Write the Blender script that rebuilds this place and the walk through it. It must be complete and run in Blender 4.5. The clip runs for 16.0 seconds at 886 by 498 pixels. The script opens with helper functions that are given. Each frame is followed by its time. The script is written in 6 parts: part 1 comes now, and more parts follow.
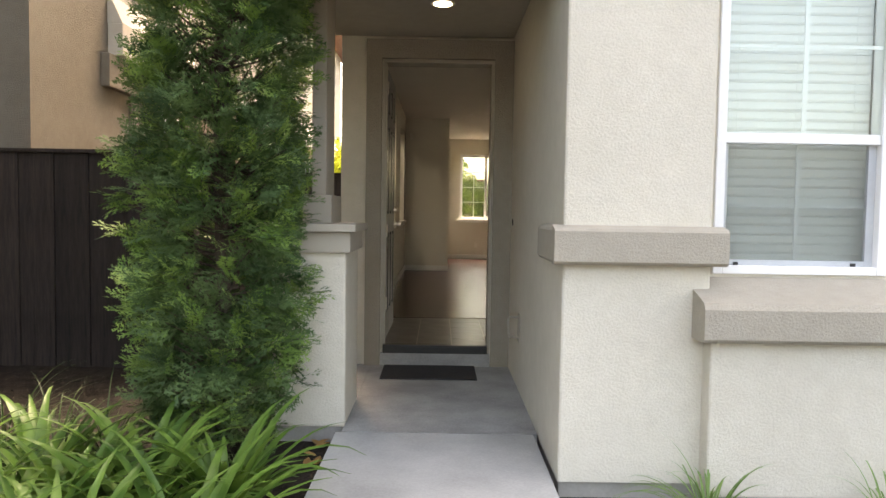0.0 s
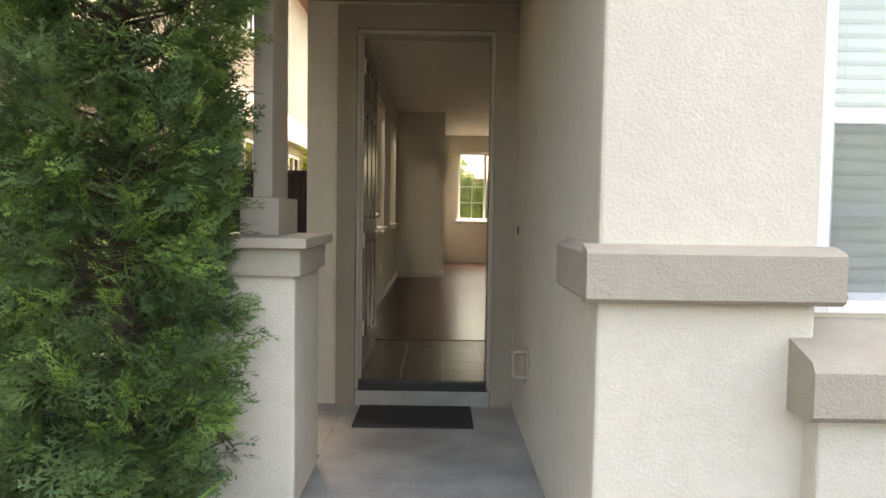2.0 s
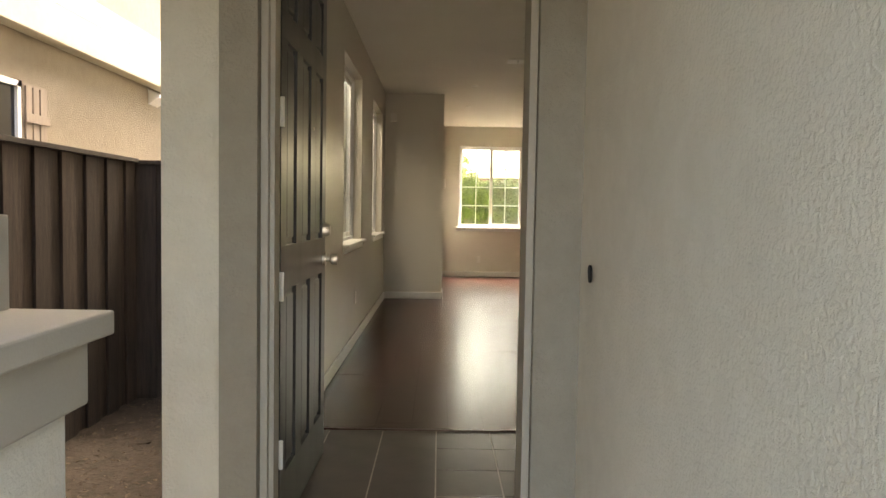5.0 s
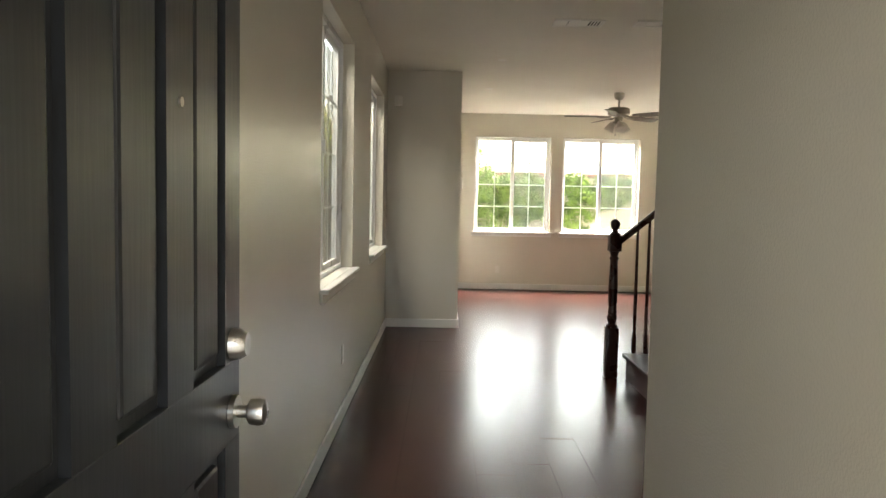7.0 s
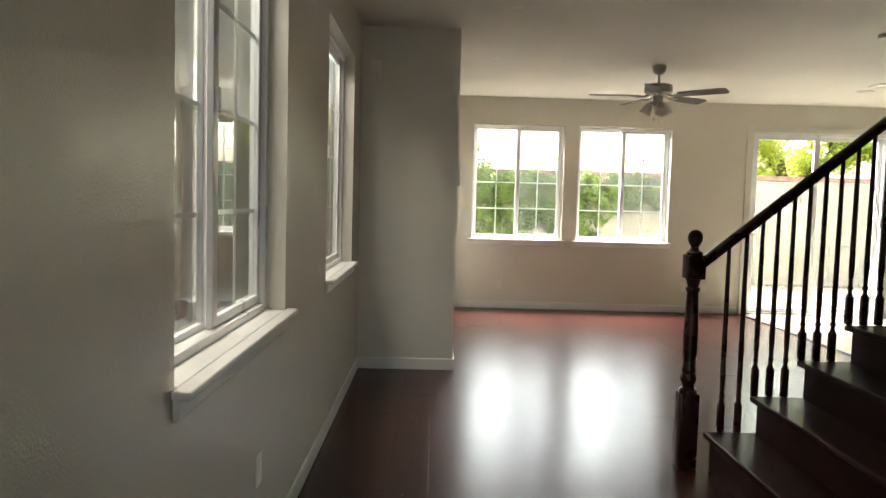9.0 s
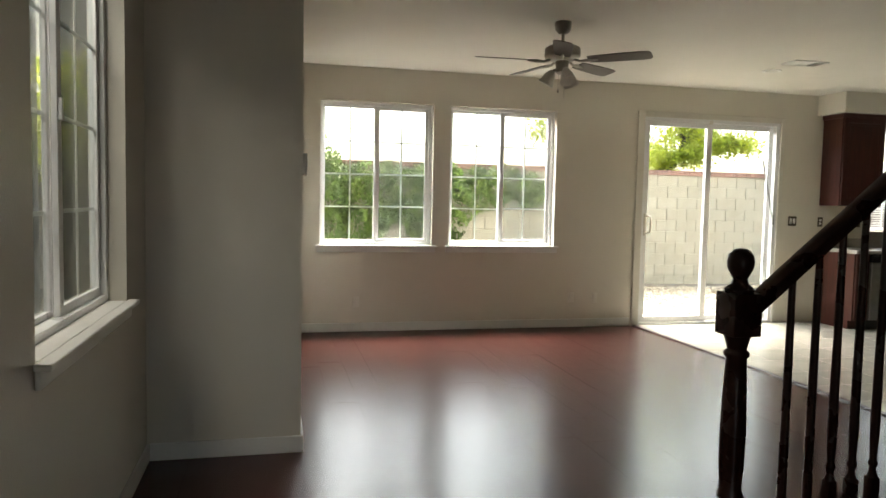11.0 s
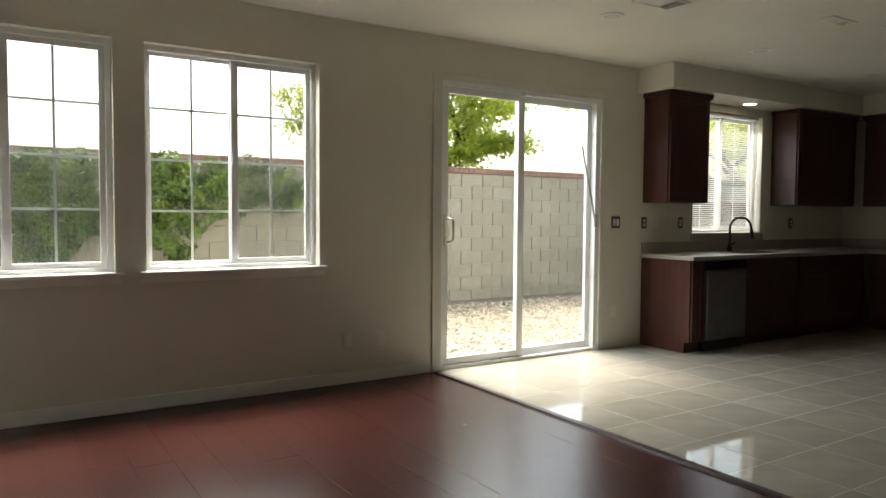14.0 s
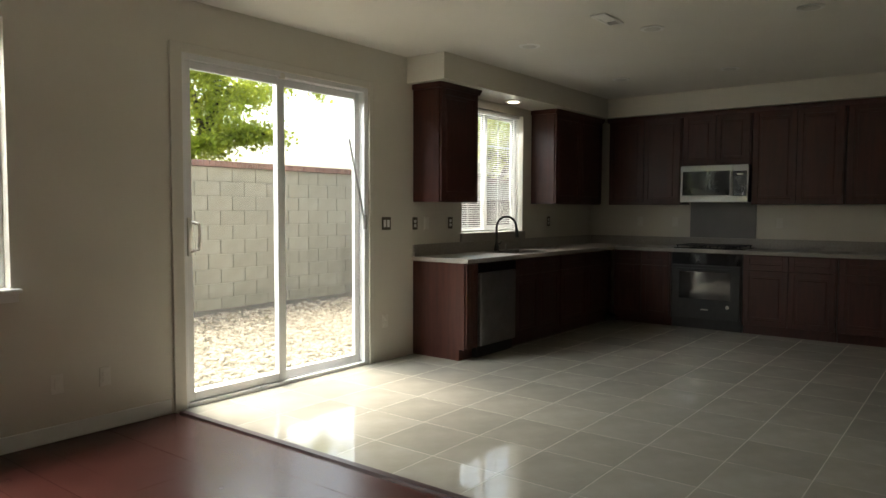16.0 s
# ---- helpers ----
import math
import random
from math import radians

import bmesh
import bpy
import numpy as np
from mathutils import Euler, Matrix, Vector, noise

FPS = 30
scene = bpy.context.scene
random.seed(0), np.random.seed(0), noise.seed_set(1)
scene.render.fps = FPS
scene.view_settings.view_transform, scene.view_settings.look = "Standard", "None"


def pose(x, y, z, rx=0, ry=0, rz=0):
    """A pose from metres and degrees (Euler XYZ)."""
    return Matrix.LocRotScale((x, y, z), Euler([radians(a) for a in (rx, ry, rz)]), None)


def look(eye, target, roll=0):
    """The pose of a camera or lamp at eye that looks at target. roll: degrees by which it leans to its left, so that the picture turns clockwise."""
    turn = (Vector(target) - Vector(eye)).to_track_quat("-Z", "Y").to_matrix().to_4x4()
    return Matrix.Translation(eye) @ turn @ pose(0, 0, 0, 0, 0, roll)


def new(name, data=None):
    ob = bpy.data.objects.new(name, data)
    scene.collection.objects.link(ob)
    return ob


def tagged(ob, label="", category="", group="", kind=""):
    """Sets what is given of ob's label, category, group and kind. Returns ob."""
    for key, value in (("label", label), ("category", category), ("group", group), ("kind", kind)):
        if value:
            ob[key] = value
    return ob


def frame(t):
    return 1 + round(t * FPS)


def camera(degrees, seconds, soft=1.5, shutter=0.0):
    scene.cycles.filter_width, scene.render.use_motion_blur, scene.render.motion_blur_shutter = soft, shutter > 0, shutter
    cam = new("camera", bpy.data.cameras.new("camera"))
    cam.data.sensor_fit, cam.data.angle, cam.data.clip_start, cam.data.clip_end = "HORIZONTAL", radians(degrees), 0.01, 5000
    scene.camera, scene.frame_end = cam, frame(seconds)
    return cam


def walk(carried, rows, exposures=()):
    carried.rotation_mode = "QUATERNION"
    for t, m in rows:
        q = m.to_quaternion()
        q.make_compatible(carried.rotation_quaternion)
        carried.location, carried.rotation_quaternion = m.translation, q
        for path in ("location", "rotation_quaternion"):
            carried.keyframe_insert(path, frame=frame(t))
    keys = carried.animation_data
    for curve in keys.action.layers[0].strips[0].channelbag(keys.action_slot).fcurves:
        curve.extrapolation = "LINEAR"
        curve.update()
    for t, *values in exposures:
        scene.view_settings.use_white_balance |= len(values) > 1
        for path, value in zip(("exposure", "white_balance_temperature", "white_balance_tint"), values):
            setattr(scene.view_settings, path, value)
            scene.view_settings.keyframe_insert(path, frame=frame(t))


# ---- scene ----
cam = camera(64.0, 16.0)
PATH = [
    (0, (-0.368, 1.581, 1.06), (-0.358, 3.578, 0.956), 0.9),
    (0.5, (-0.362, 1.786, 1.071), (-0.35, 3.783, 0.965), 0.9),
    (1, (-0.345, 2.029, 1.078), (-0.334, 4.026, 0.972), 0.9),
    (1.5, (-0.327, 2.305, 1.094), (-0.314, 4.302, 0.988), 0.9),
    (2, (-0.299, 2.618, 1.102), (-0.287, 4.615, 0.996), 0.9),
    (2.5, (-0.267, 2.95, 1.109), (-0.256, 4.947, 1.004), 0.9),
    (3, (-0.246, 3.308, 1.119), (-0.234, 5.306, 1.013), 0.9),
    (3.5, (-0.232, 3.698, 1.125), (-0.219, 5.696, 1.02), 1.1),
    (4, (-0.24, 4.086, 1.14), (-0.228, 6.083, 1.035), 1.3),
    (4.5, (-0.242, 4.485, 1.15), (-0.23, 6.483, 1.047), 0.9),
    (6.8, (-0.377, 6.607, 1.341), (-0.376, 8.603, 1.212), 1.4),
    (7, (-0.384, 6.814, 1.364), (-0.385, 8.809, 1.229), 1.2),
    (7.5, (-0.388, 7.297, 1.367), (-0.389, 9.292, 1.232), 1.3),
    (8, (-0.373, 7.785, 1.378), (-0.377, 9.780, 1.242), 1.1),
    (8.2, (-0.376, 7.962, 1.372), (-0.379, 9.958, 1.237), 1.3),
    (10.3, (-0.42, 9.926, 1.359), (-0.178, 11.907, 1.227), 1.3),
    (10.5, (-0.403, 10.098, 1.376), (-0.096, 12.069, 1.24), 1.3),
    (11, (-0.364, 10.557, 1.37), (0.099, 12.498, 1.237), 1.2),
    (11.5, (-0.266, 11.012, 1.365), (0.336, 12.914, 1.235), 1.1),
    (12, (-0.163, 11.46, 1.338), (0.569, 13.317, 1.217), 1.0),
    (12.5, (-0.029, 11.885, 1.346), (0.833, 13.685, 1.225), 0.9),
    (13, (0.182, 12.229, 1.292), (1.153, 13.975, 1.189), 0.6),
    (13.5, (0.386, 12.627, 1.276), (1.402, 14.347, 1.179), 0.4),
    (14, (0.607, 12.998, 1.288), (1.679, 14.684, 1.191), 0.4),
    (14.5, (0.841, 13.365, 1.328), (2.033, 14.968, 1.218), 0.5),
    (15, (1.027, 13.632, 1.367), (2.339, 15.137, 1.253), 0.4),
    (15.5, (1.064, 13.659, 1.387), (2.511, 15.035, 1.266), 0.5),
    (16, (1.026, 13.654, 1.347), (2.607, 14.874, 1.237), 0.2),
]
walk(cam, [(t, look(eye, target, roll)) for t, eye, target, roll in PATH],
     exposures=[(0.0, 1.64, 8700, 13), (2.0, 1.78, 8700, 13), (3.0, 1.87, 8700, 13), (4.0, 2.07, 8700, 12), (4.5, 2.3, 8700, 12), (7.0, 2.87, 6900, 8), (8.2, 2.66, 6750, 8), (10.3, 2.05, 6650, 7), (12.5, 1.36, 6600, 7), (14.0, 0.97, 6600, 7), (15.0, 0.75, 6600, 7), (16.0, 0.98, 6600, 7)])

# ---- world and light ----
SUN_EL, SUN_AZ = 60.0, 8.0          # elevation, and compass-like angle in the plan from +y towards +x
world = bpy.data.worlds.new("sky_world")
scene.world = world
world.use_nodes = True
wn = world.node_tree.nodes
wl = world.node_tree.links
sky = wn.new("ShaderNodeTexSky")
sky.sky_type, sky.sun_disc = "NISHITA", False
sky.sun_elevation, sky.sun_rotation = radians(SUN_EL), radians(SUN_AZ)
sky.air_density, sky.dust_density, sky.ozone_density = 1.0, 6.0, 0.3
wl.new(sky.outputs["Color"], wn["Background"].inputs["Color"])
wn["Background"].inputs["Strength"].default_value = 0.42
sun = new("sun_lamp", bpy.data.lights.new("sun_lamp", "SUN"))
sun.data.energy, sun.data.angle, sun.data.color = 0.85, radians(9), (1.0, 0.96, 0.9)
az, el = radians(SUN_AZ), radians(SUN_EL)
sun.matrix_world = look((math.sin(az) * 30, math.cos(az) * 30, 30 * math.tan(el)), (0, 0, 0))


def sky_panel(name, eye, target, w, h, watts):
    """An area lamp at an opening, outside its head, that stands in for the sky's light through it."""
    o = new(name, bpy.data.lights.new(name, "AREA"))
    o.data.shape, o.data.size, o.data.size_y = "RECTANGLE", w, h
    o.data.energy, o.data.color = watts, (0.95, 0.98, 1.0)
    o.matrix_world = look(eye, target)
    return o


sky_panel("window_sky_light", (1.35, 18.7, 3.05), (1.5, 15.0, 0.3), 2.7, 0.9, 145)
sky_panel("sliding_door_sky_light", (4.6, 18.7, 3.05), (4.7, 15.0, 0.2), 1.9, 0.9, 90)
sky_panel("kitchen_window_sky_light", (7.45, 18.6, 3.0), (7.45, 16.0, 1.0), 1.2, 0.8, 60)
sky_panel("hall_window_sky_light", (-1.75, 10.98, 3.0), (0.1, 10.98, 0.3), 1.2, 0.7, 9).data.color = (1.0, 0.94, 0.84)
sky_panel("hall_window_sky_light", (-1.75, 13.3, 3.0), (0.1, 13.3, 0.3), 1.2, 0.7, 9).data.color = (1.0, 0.94, 0.84)
sky_panel("door_sky_light", (-0.385, 7.36, 1.15), (-0.385, 9.0, 1.15), 0.75, 2.0, 0.8).data.color = (1.0, 0.95, 0.87)


# ---- materials ----
class Nodes:
    """A node material under construction."""

    def __init__(self, name, rough=0.6, metal=0.0, spec=0.5):
        self.mat = bpy.data.materials.new(name)
        self.mat.use_nodes = True
        self.n, self.l = self.mat.node_tree.nodes, self.mat.node_tree.links
        self.p = self.n["Principled BSDF"]
        self.p.inputs["Roughness"].default_value = rough
        self.p.inputs["Metallic"].default_value = metal
        self.p.inputs["Specular IOR Level"].default_value = spec
        self.co = self.n.new("ShaderNodeTexCoord")

    def mapped(self, scale=(1, 1, 1), rot=(0, 0, 0), src="Object"):
        m = self.n.new("ShaderNodeMapping")
        m.inputs["Scale"].default_value = scale
        m.inputs["Rotation"].default_value = rot
        self.l.new(self.co.outputs[src], m.inputs["Vector"])
        return m.outputs["Vector"]

    def noise(self, scale, detail=3.0, vec=None, rough=0.5):
        t = self.n.new("ShaderNodeTexNoise")
        t.inputs["Scale"].default_value = scale
        t.inputs["Detail"].default_value = detail
        t.inputs["Roughness"].default_value = rough
        self.l.new(vec or self.co.outputs["Object"], t.inputs["Vector"])
        return t.outputs["Fac"]

    def ramp(self, fac, stops):
        r = self.n.new("ShaderNodeValToRGB")
        e = r.color_ramp.elements
        while len(e) < len(stops):
            e.new(0.5)
        for k, (pos, col) in zip(e, stops):
            k.position = pos
            k.color = (*col, 1) if len(col) == 3 else col
        self.l.new(fac, r.inputs["Fac"])
        return r.outputs["Color"]

    def mix(self, a, b, fac, mode="MIX"):
        m = self.n.new("ShaderNodeMix")
        m.data_type, m.blend_type = "RGBA", mode
        for sock, v in ((m.inputs["Factor"], fac), (m.inputs["A"], a), (m.inputs["B"], b)):
            if isinstance(v, (int, float)):
                sock.default_value = v
            elif isinstance(v, tuple):
                sock.default_value = (*v, 1)
            else:
                self.l.new(v, sock)
        return m.outputs["Result"]

    def random(self):
        o = self.n.new("ShaderNodeObjectInfo")
        return o.outputs["Random"]

    def maths(self, op, a, b):
        m = self.n.new("ShaderNodeMath")
        m.operation = op
        for sock, v in zip(m.inputs, (a, b)):
            if isinstance(v, (int, float)):
                sock.default_value = v
            else:
                self.l.new(v, sock)
        return m.outputs["Value"]

    def colour(self, c):
        if isinstance(c, tuple):
            self.p.inputs["Base Color"].default_value = (*c, 1)
        else:
            self.l.new(c, self.p.inputs["Base Color"])

    def roughness(self, fac, lo, hi):
        m = self.n.new("ShaderNodeMapRange")
        m.inputs["To Min"].default_value, m.inputs["To Max"].default_value = lo, hi
        self.l.new(fac, m.inputs["Value"])
        self.l.new(m.outputs["Result"], self.p.inputs["Roughness"])

    def bump(self, fac, strength=0.3, distance=0.01):
        b = self.n.new("ShaderNodeBump")
        b.inputs["Strength"].default_value, b.inputs["Distance"].default_value = strength, distance
        self.l.new(fac, b.inputs["Height"])
        if self.p.inputs["Normal"].links:
            self.l.new(self.p.inputs["Normal"].links[0].from_socket, b.inputs["Normal"])
        self.l.new(b.outputs["Normal"], self.p.inputs["Normal"])


def varied(name, lo, hi, scale=8.0, rough=0.6, metal=0.0, spec=0.5, grain=60.0, bump=0.15, dist=0.004, stretch=(1, 1, 1), objvary=0.0):
    """A surface whose colour wanders between lo and hi at two scales, with fine relief."""
    m = Nodes(name, rough, metal, spec)
    v = m.mapped(stretch)
    big, fine = m.noise(scale, 4, v), m.noise(grain, 3, v)
    c = m.ramp(m.maths("ADD", m.maths("MULTIPLY", big, 0.7), m.maths("MULTIPLY", fine, 0.3)), [(0.3, lo), (0.7, hi)])
    if objvary:
        c = m.mix(c, (0, 0, 0), m.maths("MULTIPLY", m.random(), objvary))
    m.colour(c)
    m.roughness(big, max(0.02, rough - 0.08), min(1, rough + 0.08))
    if bump:
        m.bump(fine, bump, dist)
    return m.mat


def stucco(name, lo, hi, depth):
    m = Nodes(name, 0.92, spec=0.2)
    big, mid = m.noise(1.3, 4), m.noise(14, 3)
    lump, grit = m.ramp(m.noise(85, 3.5, None, 0.6), [(0.40, (0, 0, 0)), (0.62, (1, 1, 1))]), m.noise(300, 2)
    c = m.ramp(m.maths("ADD", m.maths("MULTIPLY", big, 0.6), m.maths("MULTIPLY", mid, 0.4)), [(0.32, lo), (0.68, hi)])
    m.colour(m.mix(c, tuple(0.8 * a for a in lo), m.maths("MULTIPLY", m.noise(60, 3), 0.22)))
    m.bump(lump, depth, 0.008)
    m.bump(grit, depth * 0.5, 0.003)
    return m.mat


STUCCO = stucco("cream_stucco", (0.60, 0.557, 0.465), (0.69, 0.645, 0.55), 0.3)
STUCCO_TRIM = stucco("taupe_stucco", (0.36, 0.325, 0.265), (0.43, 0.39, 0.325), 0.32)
# The taupe trim stucco with the door recess's shade put into its colour.
STUCCO_TRIM_SHADED = stucco("shaded_taupe_stucco", (0.27, 0.24, 0.195), (0.33, 0.295, 0.24), 0.35)
# Cream for the neighbour's upper wall, its sunlit brightness put into the colour.
STUCCO_SUNLIT = stucco("sunlit_cream_stucco", (0.40, 0.365, 0.295), (0.48, 0.44, 0.36), 0.5)
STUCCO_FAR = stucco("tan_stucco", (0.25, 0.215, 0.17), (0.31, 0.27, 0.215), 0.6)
SMOOTH_TRIM = varied("taupe_trim_paint", (0.36, 0.325, 0.265), (0.41, 0.37, 0.305), 3, 0.7, bump=0.12, grain=180)


def wall_paint(name, lo, hi, rough):
    m = Nodes(name, rough, spec=0.5)
    peel = m.noise(140, 2.5)
    m.colour(m.ramp(m.noise(1.2, 4), [(0.35, lo), (0.65, hi)]))
    m.bump(m.ramp(peel, [(0.40, (0, 0, 0)), (0.62, (1, 1, 1))]), 0.17, 0.003)
    m.bump(m.noise(420, 2), 0.04, 0.001)
    return m.mat


WALL = wall_paint("offwhite_wall_paint", (0.70, 0.662, 0.57), (0.74, 0.702, 0.61), 0.24)
CEIL = wall_paint("ceiling_paint", (0.72, 0.69, 0.62), (0.76, 0.73, 0.66), 0.6)
WHITE = varied("white_semigloss_paint", (0.76, 0.75, 0.71), (0.82, 0.81, 0.77), 4, 0.35, bump=0.05)
CASING = varied("cream_casing_paint", (0.66, 0.63, 0.55), (0.71, 0.68, 0.60), 4, 0.4, bump=0.05)
VINYL = varied("white_vinyl", (0.78, 0.78, 0.77), (0.84, 0.84, 0.83), 5, 0.3, bump=0.02)
PLATE = varied("ivory_plastic", (0.72, 0.69, 0.61), (0.78, 0.75, 0.67), 12, 0.35, bump=0.02)
PLATE_DARK = varied("bronze_plate", (0.10, 0.085, 0.065), (0.14, 0.12, 0.09), 12, 0.35, metal=0.6, bump=0.02)
CONCRETE = varied("porch_concrete", (0.29, 0.29, 0.275), (0.46, 0.458, 0.435), 3.0, 0.85, grain=90, bump=0.2)
# Darker, blotchier version of the walk concrete, for porch slab and step.
CONCRETE_DARK = varied("dark_stained_concrete", (0.19, 0.19, 0.182), (0.40, 0.398, 0.38), 3.2, 0.85, grain=90, bump=0.2)
FOUNDATION = varied("foundation_concrete", (0.25, 0.235, 0.21), (0.36, 0.34, 0.31), 5, 0.9, bump=0.3)
SOIL = varied("mulch_soil", (0.014, 0.012, 0.010), (0.044, 0.036, 0.030), 14, 0.95, spec=0.08, bump=0.8, dist=0.02, grain=45)
BARK_CHIP = varied("bark_chip", (0.025, 0.02, 0.016), (0.10, 0.078, 0.06), 25, 0.9, spec=0.1, bump=0.3)
RUBBER = varied("rubber_mat", (0.018, 0.018, 0.019), (0.04, 0.04, 0.042), 30, 0.8, bump=0.5, grain=200)
BLACK_DOOR = varied("black_door_paint", (0.012, 0.013, 0.014), (0.022, 0.023, 0.024), 5, 0.33, bump=0.1, stretch=(1, 1, 0.06), grain=80)
NICKEL = varied("satin_nickel", (0.5, 0.47, 0.42), (0.6, 0.57, 0.52), 20, 0.3, metal=1.0, bump=0.02)
NICKEL_FAN = varied("brushed_nickel", (0.36, 0.34, 0.3), (0.46, 0.43, 0.38), 20, 0.38, metal=0.9, bump=0.02)
STEEL = varied("stainless_steel", (0.36, 0.355, 0.34), (0.46, 0.455, 0.44), 6, 0.3, metal=1.0, stretch=(1, 0.03, 1), grain=200, bump=0.03)
STEEL_DARK = varied("dark_stainless", (0.20, 0.197, 0.19), (0.29, 0.285, 0.275), 6, 0.35, metal=0.8, bump=0.02)
BLACK_GLASS = varied("black_glass", (0.008, 0.008, 0.009), (0.014, 0.014, 0.015), 4, 0.1, spec=0.4, bump=0)
OVEN_GLASS = varied("mirror_dark_glass", (0.012, 0.012, 0.012), (0.02, 0.02, 0.02), 4, 0.05, spec=1.0, bump=0)
BLACK_IRON = varied("black_metal", (0.012, 0.012, 0.012), (0.025, 0.025, 0.025), 20, 0.4, bump=0.05)
RAIL_WOOD = varied("dark_mahogany", (0.022, 0.009, 0.007), (0.06, 0.022, 0.015), 6, 0.28, stretch=(1, 1, 1), grain=60, bump=0.05)
TREAD_WOOD = varied("dark_stair_laminate", (0.018, 0.007, 0.006), (0.045, 0.016, 0.013), 5, 0.38, spec=0.28, stretch=(6, 0.6, 1), grain=40, bump=0.05)
CAB_WOOD = varied("cherry_cabinet_wood", (0.040, 0.011, 0.008), (0.085, 0.024, 0.017), 5, 0.36, stretch=(6, 6, 0.5), grain=30, bump=0.05, objvary=0.15)
COUNTER = varied("speckled_solid_counter", (0.26, 0.235, 0.205), (0.42, 0.385, 0.34), 90, 0.35, grain=300, bump=0.03)
GRAY_PANEL = varied("gray_splash_panel", (0.20, 0.195, 0.19), (0.24, 0.235, 0.225), 5, 0.35, bump=0.02)
FENCE = varied("weathered_fence_wood", (0.013, 0.009, 0.0075), (0.062, 0.045, 0.037), 6, 0.9, stretch=(8, 8, 0.6), grain=30, bump=0.5, objvary=0.45)
SHUTTER = varied("taupe_shutter_wood", (0.20, 0.16, 0.13), (0.27, 0.22, 0.18), 5, 0.7, stretch=(6, 6, 0.6), bump=0.15)
CMU = varied("concrete_block", (0.27, 0.245, 0.202), (0.37, 0.34, 0.283), 5, 0.95, grain=90, bump=0.6, objvary=0.14)
MORTAR = varied("gray_mortar", (0.27, 0.25, 0.21), (0.36, 0.335, 0.285), 10, 0.95, bump=0.4)
BRICK = varied("red_brick", (0.20, 0.105, 0.085), (0.32, 0.185, 0.15), 14, 0.9, grain=90, bump=0.4, objvary=0.3)
BARK = varied("tree_bark", (0.05, 0.037, 0.03), (0.13, 0.10, 0.08), 9, 0.95, stretch=(3, 3, 0.7), grain=40, bump=0.8, dist=0.02)
BLIND = varied("white_blind", (0.72, 0.71, 0.68), (0.8, 0.79, 0.76), 6, 0.45, bump=0.02)
FROST = varied("frosted_glass_shade", (0.55, 0.53, 0.47), (0.66, 0.64, 0.58), 10, 0.35, bump=0.03)
FANBLADE = varied("gray_brown_fan_blade", (0.10, 0.085, 0.075), (0.16, 0.14, 0.12), 6, 0.45, stretch=(1, 8, 1), bump=0.04)
HOLE = varied("dark_hole", (0.01, 0.01, 0.01), (0.016, 0.016, 0.016), 20, 0.9, bump=0)
GROUT_DARK = varied("gray_grout", (0.36, 0.33, 0.29), (0.46, 0.42, 0.37), 30, 0.9, bump=0.3)
GROUT = varied("beige_grout", (0.47, 0.43, 0.35), (0.57, 0.52, 0.43), 30, 0.9, bump=0.2)
GRAVEL_BED = varied("gravel_bed", (0.12, 0.10, 0.075), (0.24, 0.20, 0.155), 30, 0.95, bump=0.6, grain=90, dist=0.02)
STONE = varied("pebble", (0.17, 0.135, 0.095), (0.52, 0.46, 0.37), 13, 0.85, grain=45, bump=0.2)


def leaf(name, dark, light, scale, rough=0.5, thin=0.3):
    m = Nodes(name, rough, spec=0.35)
    c = m.ramp(m.noise(scale, 3), [(0.3, dark), (0.7, light)])
    m.colour(c)
    tr = m.n.new("ShaderNodeBsdfTranslucent")
    m.l.new(c, tr.inputs["Color"])
    mixer = m.n.new("ShaderNodeMixShader")
    mixer.inputs["Fac"].default_value = thin
    m.l.new(m.p.outputs["BSDF"], mixer.inputs[1])
    m.l.new(tr.outputs["BSDF"], mixer.inputs[2])
    m.l.new(mixer.outputs["Shader"], m.n["Material Output"].inputs["Surface"])
    return m.mat


CYPRESS = leaf("cypress_foliage", (0.055, 0.115, 0.047), (0.15, 0.235, 0.083), 5.0, 0.6)
CYPRESS_TIP = leaf("cypress_fresh_tips", (0.13, 0.26, 0.055), (0.29, 0.42, 0.11), 6.0, 0.55)
STRAP = leaf("strap_leaf", (0.035, 0.095, 0.018), (0.155, 0.27, 0.05), 7.0, 0.4)
GRASS = leaf("grass_blade", (0.10, 0.19, 0.05), (0.22, 0.33, 0.10), 8.0, 0.5)
IVY = leaf("ivy_leaf", (0.022, 0.05, 0.010), (0.19, 0.27, 0.055), 5.0, 0.35, 0.2)
MAPLE = leaf("spring_tree_leaf", (0.38, 0.44, 0.05), (0.66, 0.70, 0.12), 2.2, 0.5, 0.62)
DARKLEAF = leaf("dark_shrub_leaf", (0.02, 0.05, 0.015), (0.06, 0.11, 0.03), 5.0, 0.4)
PETAL = leaf("dry_leaf", (0.25, 0.13, 0.05), (0.4, 0.24, 0.09), 9.0, 0.6)


